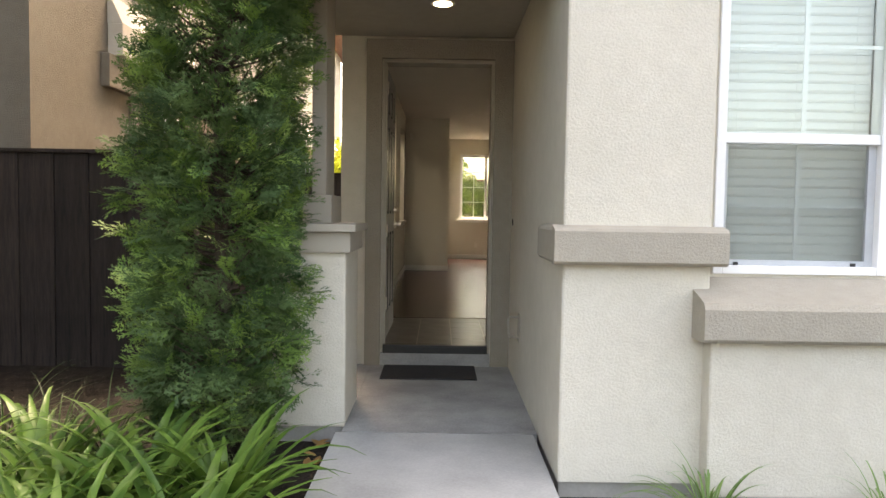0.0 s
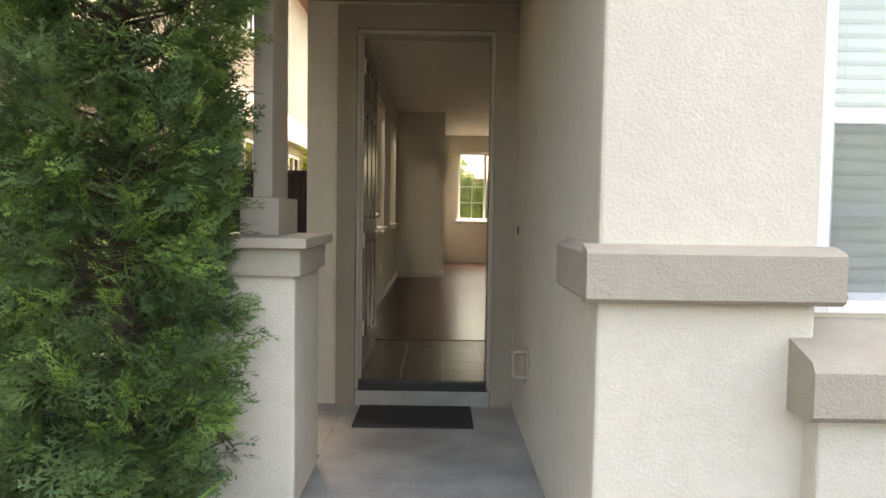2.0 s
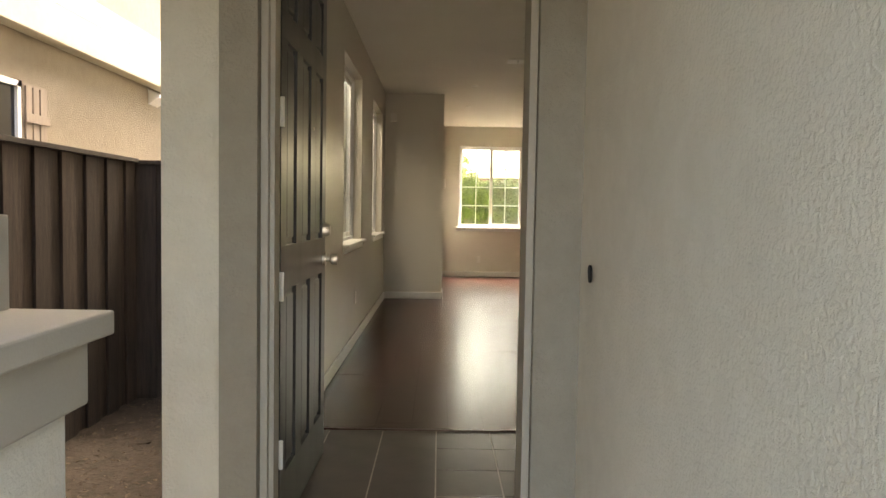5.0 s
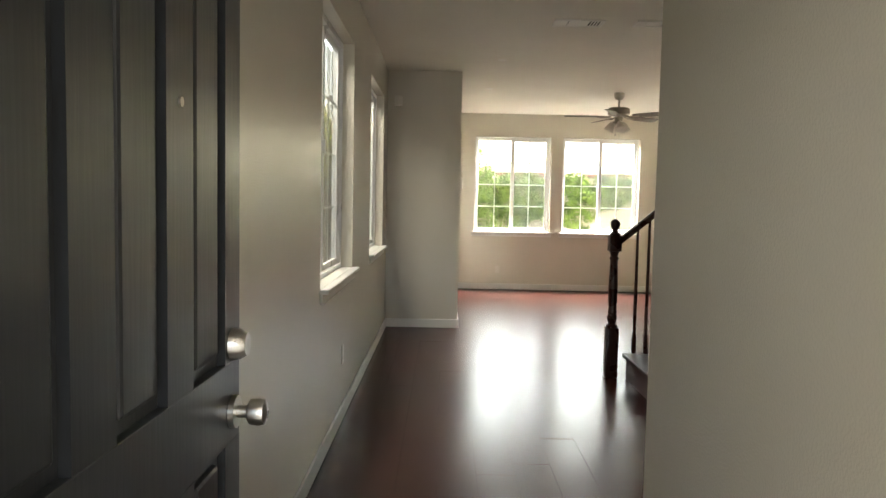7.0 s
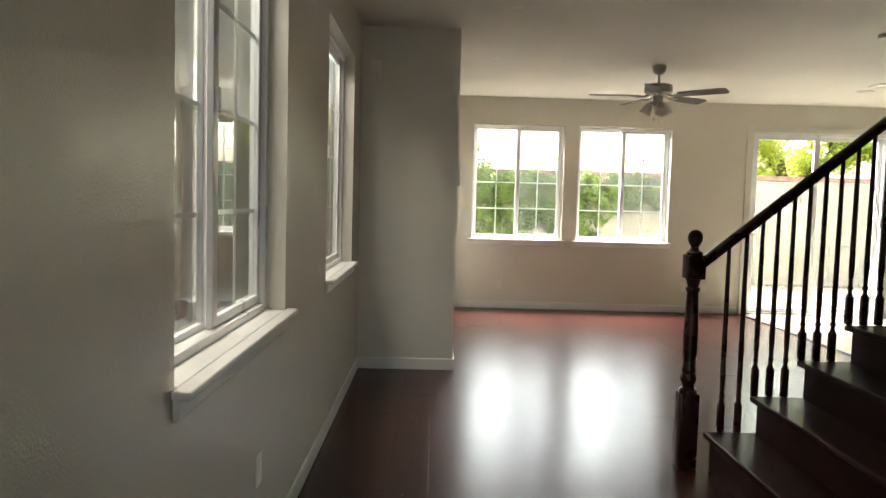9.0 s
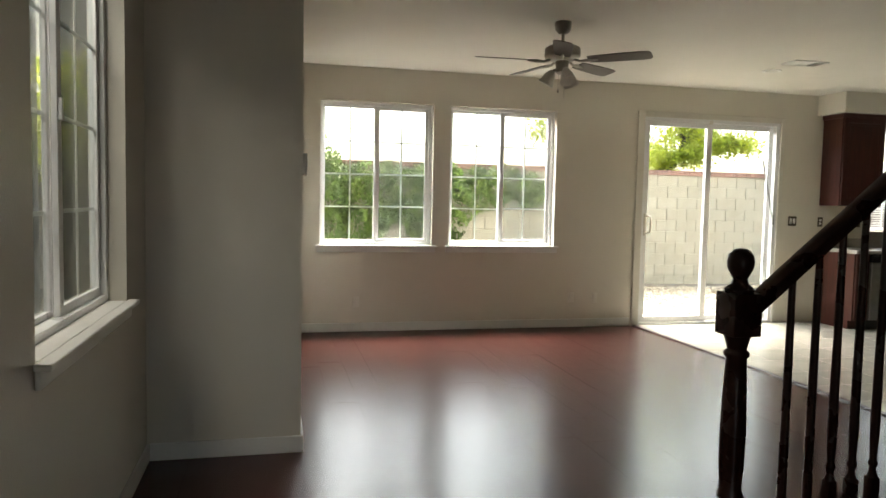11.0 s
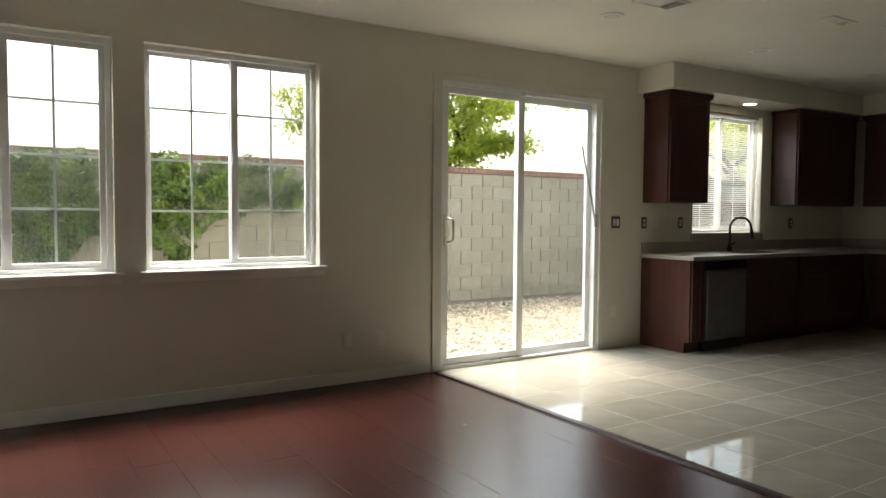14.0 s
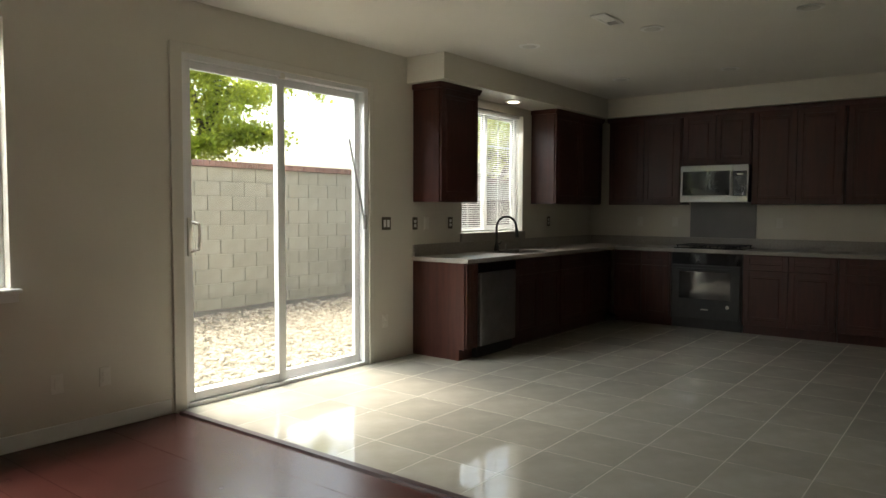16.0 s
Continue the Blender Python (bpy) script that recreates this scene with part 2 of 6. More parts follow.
def clear_glass():
    m = Nodes("window_glass", 0.02)
    t = m.n.new("ShaderNodeBsdfTransparent")
    t.inputs["Color"].default_value = (0.93, 0.96, 0.94, 1)
    g = m.n.new("ShaderNodeBsdfGlossy")
    g.inputs["Roughness"].default_value = 0.02
    f = m.n.new("ShaderNodeLayerWeight")
    f.inputs["Blend"].default_value = 0.5
    gloss = m.maths("ADD", m.maths("MULTIPLY", m.maths("POWER", f.outputs["Facing"], 4.0), 0.8), 0.05)
    mixer = m.n.new("ShaderNodeMixShader")
    m.l.new(gloss, mixer.inputs["Fac"])
    m.l.new(t.outputs["BSDF"], mixer.inputs[1])
    m.l.new(g.outputs["BSDF"], mixer.inputs[2])
    m.l.new(mixer.outputs["Shader"], m.n["Material Output"].inputs["Surface"])
    return m.mat


GLASS = clear_glass()


def screen_mesh(name, cover):
    """Insect screen: a fine gray mesh that lets most light through; a high cover dims the view."""
    m = Nodes(name, 0.8)
    m.colour((0.16, 0.165, 0.16))
    t = m.n.new("ShaderNodeBsdfTransparent")
    mixer = m.n.new("ShaderNodeMixShader")
    mixer.inputs["Fac"].default_value = cover
    m.l.new(t.outputs["BSDF"], mixer.inputs[1])
    m.l.new(m.p.outputs["BSDF"], mixer.inputs[2])
    m.l.new(mixer.outputs["Shader"], m.n["Material Output"].inputs["Surface"])
    return m.mat


SCREEN = screen_mesh("insect_screen", 0.2)
# Added dense sheet that darkens the view through the hall windows.
DIM_SCREEN = screen_mesh("sun_screen", 0.62)


def laminate():
    m = Nodes("red_mahogany_laminate", 0.22, spec=0.27)
    shift = m.n.new("ShaderNodeVectorMath")
    shift.operation = "ADD"
    r = m.random()
    comb = m.n.new("ShaderNodeCombineXYZ")
    m.l.new(m.maths("MULTIPLY", r, 37.0), comb.inputs["X"])
    m.l.new(m.maths("MULTIPLY", r, 91.0), comb.inputs["Y"])
    m.l.new(m.co.outputs["Object"], shift.inputs[0])
    m.l.new(comb.outputs["Vector"], shift.inputs[1])
    mp = m.n.new("ShaderNodeMapping")
    mp.inputs["Scale"].default_value = (9, 0.7, 1)
    m.l.new(shift.outputs["Vector"], mp.inputs["Vector"])
    grain, fine = m.noise(3.0, 3, mp.outputs["Vector"], 0.5), m.noise(22, 3, mp.outputs["Vector"])
    c = m.ramp(grain, [(0.25, (0.042, 0.0122, 0.0095)), (0.5, (0.054, 0.016, 0.0122)), (0.75, (0.066, 0.0212, 0.016))])
    c = m.mix(c, (0.03, 0.007, 0.005), m.maths("MULTIPLY", r, 0.45))
    m.colour(c)
    m.roughness(m.maths("ADD", m.maths("MULTIPLY", m.noise(4.0, 2), 0.9), m.maths("MULTIPLY", r, 0.1)), 0.22, 0.30)
    m.bump(fine, 0.03, 0.0008)
    m.bump(m.noise(1.6, 2), 0.05, 0.02)
    return m.mat


LAMINATE = laminate()


def tile_mat(name, lo, hi, rough, wave, vary):
    m = Nodes(name, rough)
    c = m.ramp(m.noise(3.5, 6, None, 0.6), [(0.3, lo), (0.7, hi)])
    c = m.mix(c, tuple(0.6 * a for a in lo), m.maths("MULTIPLY", m.random(), vary))
    m.colour(c)
    m.roughness(m.noise(5, 3), rough * 0.8, rough * 1.3)
    m.bump(m.noise(9, 3), wave, 0.006)
    return m.mat


KTILE = tile_mat("polished_beige_tile", (0.33, 0.312, 0.262), (0.43, 0.405, 0.345), 0.05, 0.03, 0.28)
ETILE = tile_mat("slate_entry_tile", (0.042, 0.034, 0.029), (0.09, 0.073, 0.061), 0.3, 0.1, 0.4)


def glow(name, col, strength):
    m = Nodes(name, 0.5)
    m.colour((0.8, 0.78, 0.7))
    m.p.inputs["Emission Color"].default_value = (*col, 1)
    m.p.inputs["Emission Strength"].default_value = strength
    return m.mat


LAMP_ON = glow("lit_lamp_lens", (1.0, 0.86, 0.66), 5.0)


# ---- mesh helpers ----
class Part:
    """Gathers simple solids in one mesh."""

    def __init__(self):
        self.v, self.f = [], []

    def add(self, verts, faces):
        b = len(self.v)
        self.v += [tuple(p) for p in verts]
        self.f += [tuple(b + i for i in q) for q in faces]
        return self

    def box(self, x0, x1, y0, y1, z0, z1, bev=0.0):
        """A box, with its edges cut at 45 degrees by bev."""
        bm = bmesh.new()
        bmesh.ops.create_cube(bm, size=1)
        for q in bm.verts:
            q.co = Vector(((x0 + x1) / 2 + q.co.x * (x1 - x0), (y0 + y1) / 2 + q.co.y * (y1 - y0), (z0 + z1) / 2 + q.co.z * (z1 - z0)))
        if bev:
            bmesh.ops.bevel(bm, geom=bm.edges[:], offset=bev, segments=2, affect="EDGES", profile=0.5)
        bm.verts.index_update()
        self.add([q.co.copy() for q in bm.verts], [[q.index for q in f.verts] for f in bm.faces])
        bm.free()
        return self

    def prism(self, poly, axis, a, b):
        """A closed outline (pairs) drawn out along axis from a to b. Pairs are (y,z), (x,z) or (x,y)."""
        n = len(poly)
        put = {"x": lambda p, k: (k, p[0], p[1]), "y": lambda p, k: (p[0], k, p[1]), "z": lambda p, k: (p[0], p[1], k)}[axis]
        self.add([put(p, a) for p in poly] + [put(p, b) for p in poly],
                 [list(range(n))[::-1], list(range(n, 2 * n))] + [[i, (i + 1) % n, n + (i + 1) % n, n + i] for i in range(n)])
        return self

    def tube(self, pts, radii, n=10, cap=True):
        """A round bar along the points."""
        pts = [Vector(p) for p in pts]
        if isinstance(radii, (int, float)):
            radii = [radii] * len(pts)
        ring, side = [], None
        for i, p in enumerate(pts):
            d = (pts[min(i + 1, len(pts) - 1)] - pts[max(i - 1, 0)]).normalized()
            if side is None:
                side = d.orthogonal().normalized()
            side = (side - d * side.dot(d)).normalized()
            up = d.cross(side)
            ring += [p + (side * math.cos(2 * math.pi * k / n) + up * math.sin(2 * math.pi * k / n)) * radii[i] for k in range(n)]
        faces = [[i * n + k, i * n + (k + 1) % n, (i + 1) * n + (k + 1) % n, (i + 1) * n + k] for i in range(len(pts) - 1) for k in range(n)]
        if cap:
            faces += [list(range(n))[::-1], list(range(len(ring) - n, len(ring)))]
        return self.add(ring, faces)

    def lathe(self, prof, x, y, z, n=16):
        """A turned shape about the upright through (x, y): prof is (radius, height) pairs over z."""
        return self.tube_rings([(Vector((x, y, z + h)), r) for r, h in prof], n)

    def tube_rings(self, rings, n):
        pts = []
        for c, r in rings:
            pts += [(c.x + r * math.cos(2 * math.pi * k / n), c.y + r * math.sin(2 * math.pi * k / n), c.z) for k in range(n)]
        m = len(rings)
        faces = [[i * n + k, i * n + (k + 1) % n, (i + 1) * n + (k + 1) % n, (i + 1) * n + k] for i in range(m - 1) for k in range(n)]
        faces += [list(range(n))[::-1], list(range((m - 1) * n, m * n))]
        return self.add(pts, faces)

    def mesh(self, name, mat, smooth=False):
        me = bpy.data.meshes.new(name)
        me.from_pydata(self.v, [], self.f)
        bm = bmesh.new()
        bm.from_mesh(me)
        bmesh.ops.recalc_face_normals(bm, faces=bm.faces[:])
        bm.to_mesh(me)
        bm.free()
        me.materials.append(mat)
        if smooth:
            me.polygons.foreach_set("use_smooth", [True] * len(me.polygons))
            me.set_sharp_from_angle(angle=radians(40))
        return me

    def raw(self, name, mat, smooth=False):
        """The same with faces left as they were wound: for leaves and other thin things."""
        me = bpy.data.meshes.new(name)
        me.from_pydata(self.v, [], self.f)
        me.materials.append(mat)
        if smooth:
            me.polygons.foreach_set("use_smooth", [True] * len(me.polygons))
        return me

    def ob(self, name, mat, parent=None, smooth=False):
        o = new(name, self.mesh(name, mat, smooth))
        o.parent = parent
        return o


def empty(name, x=0, y=0, z=0):
    o = new(name)
    o.empty_display_size = 0.1
    o.location = (x, y, z)
    return o


def under(o, parent):
    """Parent o, whose mesh is in world places, to an Empty that stands elsewhere."""
    o.parent = parent
    o.matrix_parent_inverse = Matrix.Translation(-parent.location)
    return o


def struct(o, label, category):
    return tagged(o, label, category, kind="structure")


def thing(o, label, category, group=""):
    return tagged(o, label, category, group)


def wall(name, axis, a0, a1, t0, t1, z0, z1, holes, mat, label, kind="wall"):
    """A wall along axis ('x' or 'y') from a0 to a1, its faces at t0 and t1, with holes (from, to, low, high) through it."""
    us = sorted({a0, a1, *[h for q in holes for h in q[:2]]})
    zs = sorted({z0, z1, *[h for q in holes for h in q[2:]]})
    solid = {}
    for i in range(len(us) - 1):
        for k in range(len(zs) - 1):
            u, z = (us[i] + us[i + 1]) / 2, (zs[k] + zs[k + 1]) / 2
            solid[i, k] = not any(h[0] < u < h[1] and h[2] < z < h[3] for h in holes)
    p = Part()

    def at(u, t, z):
        return (u, t, z) if axis == "x" else (t, u, z)

    for (i, k), s in solid.items():
        if not s:
            continue
        u0, u1, w0, w1 = us[i], us[i + 1], zs[k], zs[k + 1]
        for t in (t0, t1):
            p.add([at(u0, t, w0), at(u1, t, w0), at(u1, t, w1), at(u0, t, w1)], [[0, 1, 2, 3]])
        for di, dk, e in ((-1, 0, (u0, u0, w0, w1)), (1, 0, (u1, u1, w0, w1)), (0, -1, (u0, u1, w0, w0)), (0, 1, (u0, u1, w1, w1))):
            if not solid.get((i + di, k + dk), False):
                a, b, c, d = e
                if a == b:
                    q = [at(a, t0, c), at(a, t1, c), at(a, t1, d), at(a, t0, d)]
                else:
                    q = [at(a, t0, c), at(b, t0, c), at(b, t1, c), at(a, t1, c)]
                p.add(q, [[0, 1, 2, 3]])
    me = p.mesh(name, mat)
    bm = bmesh.new()
    bm.from_mesh(me)
    bmesh.ops.remove_doubles(bm, verts=bm.verts[:], dist=1e-5)
    bmesh.ops.recalc_face_normals(bm, faces=bm.faces[:])
    bm.to_mesh(me)
    bm.free()
    return struct(new(name, me), label, kind)


# ---- plan ----
FLOOR, PORCH, SOILZ, CEILZ = 0.0, -0.16, -0.25, 2.73
YD0, YD1 = 7.18, 7.34            # front door wall
XL0, XL1 = -1.15, -1.0           # left house wall
YF0, YF1 = 17.904, 18.06         # far wall
XR = 9.75                        # right kitchen wall
DOOR = (-0.827, 0.04, -0.02, 2.24)
WIN1, WIN2 = (0.085, 1.262, 0.90, 2.382), (1.448, 2.645, 0.90, 2.382)
SLID = (3.70, 5.48, 0.0, 2.38)
KWIN = (6.84, 8.02, 1.11, 2.41)
WINA, WINB = (10.36, 11.60, 0.90, 2.39), (12.68, 13.92, 0.90, 2.39)
FWIN = (0.93, 1.73, 0.79, 2.35)

# ---- large structure: ground ----
def sheet(name, x0, x1, y0, y1, z0, z1, mat, label, category):
    return struct(Part().box(x0, x1, y0, y1, z0, z1).ob(name, mat), label, category)


sheet("ground", -400, 400, -300, 800, -0.9, SOILZ, SOIL, "dark brown mulch and soil ground", "ground")
walk_slab = sheet("walkway", -0.925, 0.165, -6, 5.435, -0.4, PORCH, CONCRETE, "pale broom-finished concrete front walk", "path")
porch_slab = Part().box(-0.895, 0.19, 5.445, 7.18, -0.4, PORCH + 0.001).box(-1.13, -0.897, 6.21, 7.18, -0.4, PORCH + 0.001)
struct(porch_slab.ob("porch_floor", CONCRETE_DARK), "stained gray concrete porch slab, darker than the walk", "floor")

# interior floors: substrate under the pieces
sheet("floor_living", -1.0, 3.62, 8.64, YF0, -0.2, -0.012, RAIL_WOOD, "subfloor under red-brown laminate planks", "floor")
sheet("floor_entry", -1.0, 0.264, 7.19, 8.638, -0.2, -0.003, GROUT_DARK, "grouted dark slate-look entry tile floor", "floor")
sheet("floor_kitchen", 3.66, XR, 12.47, YF0, -0.2, -0.0008, GROUT, "grouted polished beige tile kitchen floor", "floor")
sheet("floor_front_room", 0.40, 3.6, 5.07, 8.88, -0.2, -0.01, RAIL_WOOD, "dark floor of the front room", "floor")

# walls
wall("wall_front", "x", -1.15, 0.40, YD0, YD1, PORCH, 3.2, [(DOOR[0], DOOR[1], PORCH, DOOR[3])], STUCCO, "cream stucco front wall round the entry door")
wall("wall_left", "y", YD1, 14.4, XL0, XL1, -0.3, 3.2, [WINA, WINB], WALL, "off-white textured hall wall with two windows")
wall("wall_jut", "x", -1.15, -0.22, 14.4, 14.55, 0, CEILZ, [], WALL, "off-white return wall beside the living room")
wall("wall_living_left", "y", 14.55, 17.904, -0.37, -0.22, 0, CEILZ, [(14.9, 17.1, 0, 2.45)], WALL, "off-white living room side wall with niche")
wall("wall_niche", "y", 14.55, 17.904, -1.15, -1.0, -0.3, 3.2, [], WALL, "off-white niche back wall")
wall("wall_niche_end", "x", -1.0, -0.37, 17.1, 17.25, 0, CEILZ, [], WALL, "off-white niche end wall")
wall("wall_far", "x", -1.15, XR + 0.15, YF0, YF1, -0.3, 3.2, [WIN1, WIN2, SLID, KWIN], WALL, "off-white far wall with windows and sliding door")
wall("wall_kitchen", "y", 12.3, YF0, XR, XR + 0.15, -0.3, 3.2, [], WALL, "off-white kitchen wall behind the cabinets")
wall("wall_back", "x", 3.1, XR, 12.33, 12.47, 0, CEILZ, [], WALL, "off-white wall behind the stairs")
wall("wall_hall_right", "y", YD1, 8.88, 0.264, 0.40, 0, CEILZ, [], WALL, "off-white entry hall wall")
wall("wall_stair_near", "x", 0.264, 5.0, 8.88, 9.0, 0, 5.4, [], WALL, "off-white stairwell wall")
wall("wall_stair_end", "y", 9.0, 12.33, 5.0, 5.15, 0, 5.4, [], WALL, "off-white stairwell end wall")
wall("wall_stair_upper", "x", 1.9, 5.0, 12.33, 12.45, CEILZ + 0.15, 5.4, [], WALL, "off-white upper stairwell wall")
wall("wall_stair_upper_front", "y", 9.0, 12.33, 1.78, 1.9, CEILZ + 0.15, 5.4, [], WALL, "off-white upper stairwell wall")

# ceilings
def ceiling(name, boxes, mat, label):
    p = Part()
    for b in boxes:
        p.box(*b)
    return struct(p.ob(name, mat), label, "ceiling")


ceiling("ceiling", [(-1.0, 1.9, YD1, 14.4, CEILZ, CEILZ + 0.15), (-0.22, 1.9, 14.4, YF0, CEILZ, CEILZ + 0.15), (-1.0, -0.37, 14.55, YF0, CEILZ, CEILZ + 0.15),
                    (1.9, XR, 12.33, YF0, CEILZ, CEILZ + 0.15), (1.9, XR, YD1, 8.99, CEILZ, CEILZ + 0.15)], CEIL, "off-white lightly textured flat ceiling")
ceiling("ceiling_stairwell", [(1.78, 5.15, 8.88, 12.45, 5.4, 5.5)], CEIL, "off-white stairwell ceiling")
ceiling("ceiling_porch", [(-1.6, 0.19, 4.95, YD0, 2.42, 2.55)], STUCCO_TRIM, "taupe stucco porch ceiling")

# outer shell above and round the front
pil = Part().prism([(0.19, YD0), (0.19, 4.792), (0.1935, 4.7835), (0.202, 4.78), (0.853, 4.78), (0.865, 4.792), (0.865, 4.919), (0.34, 4.919), (0.34, YD0)], "z", -0.17, 3.6)
struct(pil.ob("wall_porch_right", STUCCO), "cream stucco porch side wall and pilaster", "wall")
wall("wall_window_front", "x", 0.865, 3.6, 4.92, 5.07, SOILZ, 3.6, [FWIN], STUCCO, "cream stucco front wall with window")
struct(Part().box(0.84, 3.6, 4.69, 4.919, -0.2, 0.508, 0.01).ob("wall_apron", STUCCO), "cream stucco apron under the front window", "wall")
wall("wall_front_side", "y", 5.07, 8.88, 3.6, 3.75, SOILZ, 3.6, [], STUCCO, "cream stucco outer side wall")
struct(Part().box(-1.6, 0.19, 4.78, 4.95, 2.3, 3.6, 0.01).box(-1.6, -1.45, 4.95, YD0, 2.42, 3.6).ob("wall_porch_header", STUCCO), "cream stucco header over the porch", "wall")
sheet("roof", -1.6, 10.2, 4.6, 18.4, 5.5, 5.7, STUCCO_TRIM, "flat upper roof closing the house", "roof")
wall("wall_upper", "x", -1.15, 10.0, 4.95, 5.1, 3.6, 5.5, [], STUCCO, "cream stucco upper front wall")
struct(Part().box(0.40, 3.6, 5.07, 8.88, CEILZ, CEILZ + 0.1).ob("ceiling_front_room", CEIL), "off-white front room ceiling", "ceiling")
struct(Part().box(0.2, 0.85, 4.80, 4.91, SOILZ - 0.05, -0.17).box(0.2, 0.33, 4.91, YD0 - 0.01, SOILZ - 0.05, -0.17).box(0.845, 3.6, 4.72, 4.92, SOILZ - 0.05, -0.2).ob("foundation", FOUNDATION), "exposed concrete foundation strip", "foundation")

# stucco bands
p = Part().prism([(4.78, 0.835), (4.725, 0.835), (4.705, 0.85), (4.705, 0.985), (4.72, 0.997), (4.78, 1.012)], "x", 0.14, 0.915)
p.prism([(0.19, 0.835), (0.155, 0.835), (0.14, 0.85), (0.14, 0.985), (0.15, 0.997), (0.19, 1.012)], "y", 4.78, 5.25)
p.prism([(0.865, 0.835), (0.9, 0.835), (0.915, 0.85), (0.915, 0.985), (0.905, 0.997), (0.865, 1.012)], "y", 4.78, 4.91)
struct(p.ob("trim_pilaster_band", STUCCO_TRIM), "taupe stucco band round the pilaster", "trim")
struct(Part().prism([(4.92, 0.508), (4.635, 0.508), (4.62, 0.525), (4.62, 0.655), (4.64, 0.685), (4.92, 0.775)], "x", 0.785, 3.6).ob("trim_window_sill", STUCCO_TRIM),
       "taupe stucco sloped sill band under the front window", "trim")
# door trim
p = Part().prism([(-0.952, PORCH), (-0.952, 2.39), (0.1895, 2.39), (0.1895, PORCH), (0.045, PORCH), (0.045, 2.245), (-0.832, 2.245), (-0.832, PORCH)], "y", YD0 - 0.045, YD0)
struct(p.ob("trim_door_surround", STUCCO_TRIM_SHADED), "taupe stucco surround of the entry door", "trim")
p = Part().box(-0.829, -0.807, YD0 - 0.01, YD1, -0.03, 2.24).box(0.02, 0.042, YD0 - 0.01, YD1, -0.03, 2.24).box(-0.807, 0.02, YD0 - 0.01, YD1, 2.218, 2.24).box(-0.807, -0.792, YD0 + 0.02, YD0 + 0.05, 0.004, 2.218)
struct(p.ob("door_frame", SMOOTH_TRIM), "taupe painted entry door frame", "door frame")
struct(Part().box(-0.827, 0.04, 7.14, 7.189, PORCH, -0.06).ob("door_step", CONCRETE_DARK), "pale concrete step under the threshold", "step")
struct(Part().prism([(7.142, -0.06), (7.142, -0.01), (7.15, 0.003), (7.188, 0.004), (7.188, -0.06)], "x", -0.807, 0.02).ob("threshold", BLACK_IRON), "black metal door threshold", "threshold")

# baseboards
def baseboard(name, runs):
    p = Part()
    for x0, x1, y0, y1 in runs:
        p.box(x0, x1, y0, y1, 0, 0.092, 0.004)
    return struct(p.ob(name, WHITE), "white painted baseboard", "baseboard")


baseboard("baseboard_left", [(-0.999, -0.985, YD1, 14.385)])
baseboard("baseboard_jut", [(-0.985, -0.205, 14.385, 14.399), (-0.219, -0.205, 14.4, 14.9)])
baseboard("baseboard_far", [(-0.205, 3.59, YF0 - 0.015, YF0 - 0.001)])
baseboard("baseboard_living", [(-0.219, -0.205, 17.1, YF0 - 0.016), (-0.37, -0.219, 17.085, 17.099)])
baseboard("baseboard_hall", [(0.249, 0.263, YD1, 9.0)])
struct(Part().prism([(3.61, 0), (3.618, 0.012), (3.66, 0.012), (3.668, 0)], "y", 12.47, YF0 - 0.06).ob("trim_floor_transition", TREAD_WOOD), "dark red-brown floor transition strip", "trim")
struct(Part().prism([(8.630, 0), (8.634, 0.006), (8.656, 0.006), (8.662, 0)], "x", -0.985, 0.249).ob("trim_entry_transition", RAIL_WOOD), "dark entry floor transition strip", "trim")


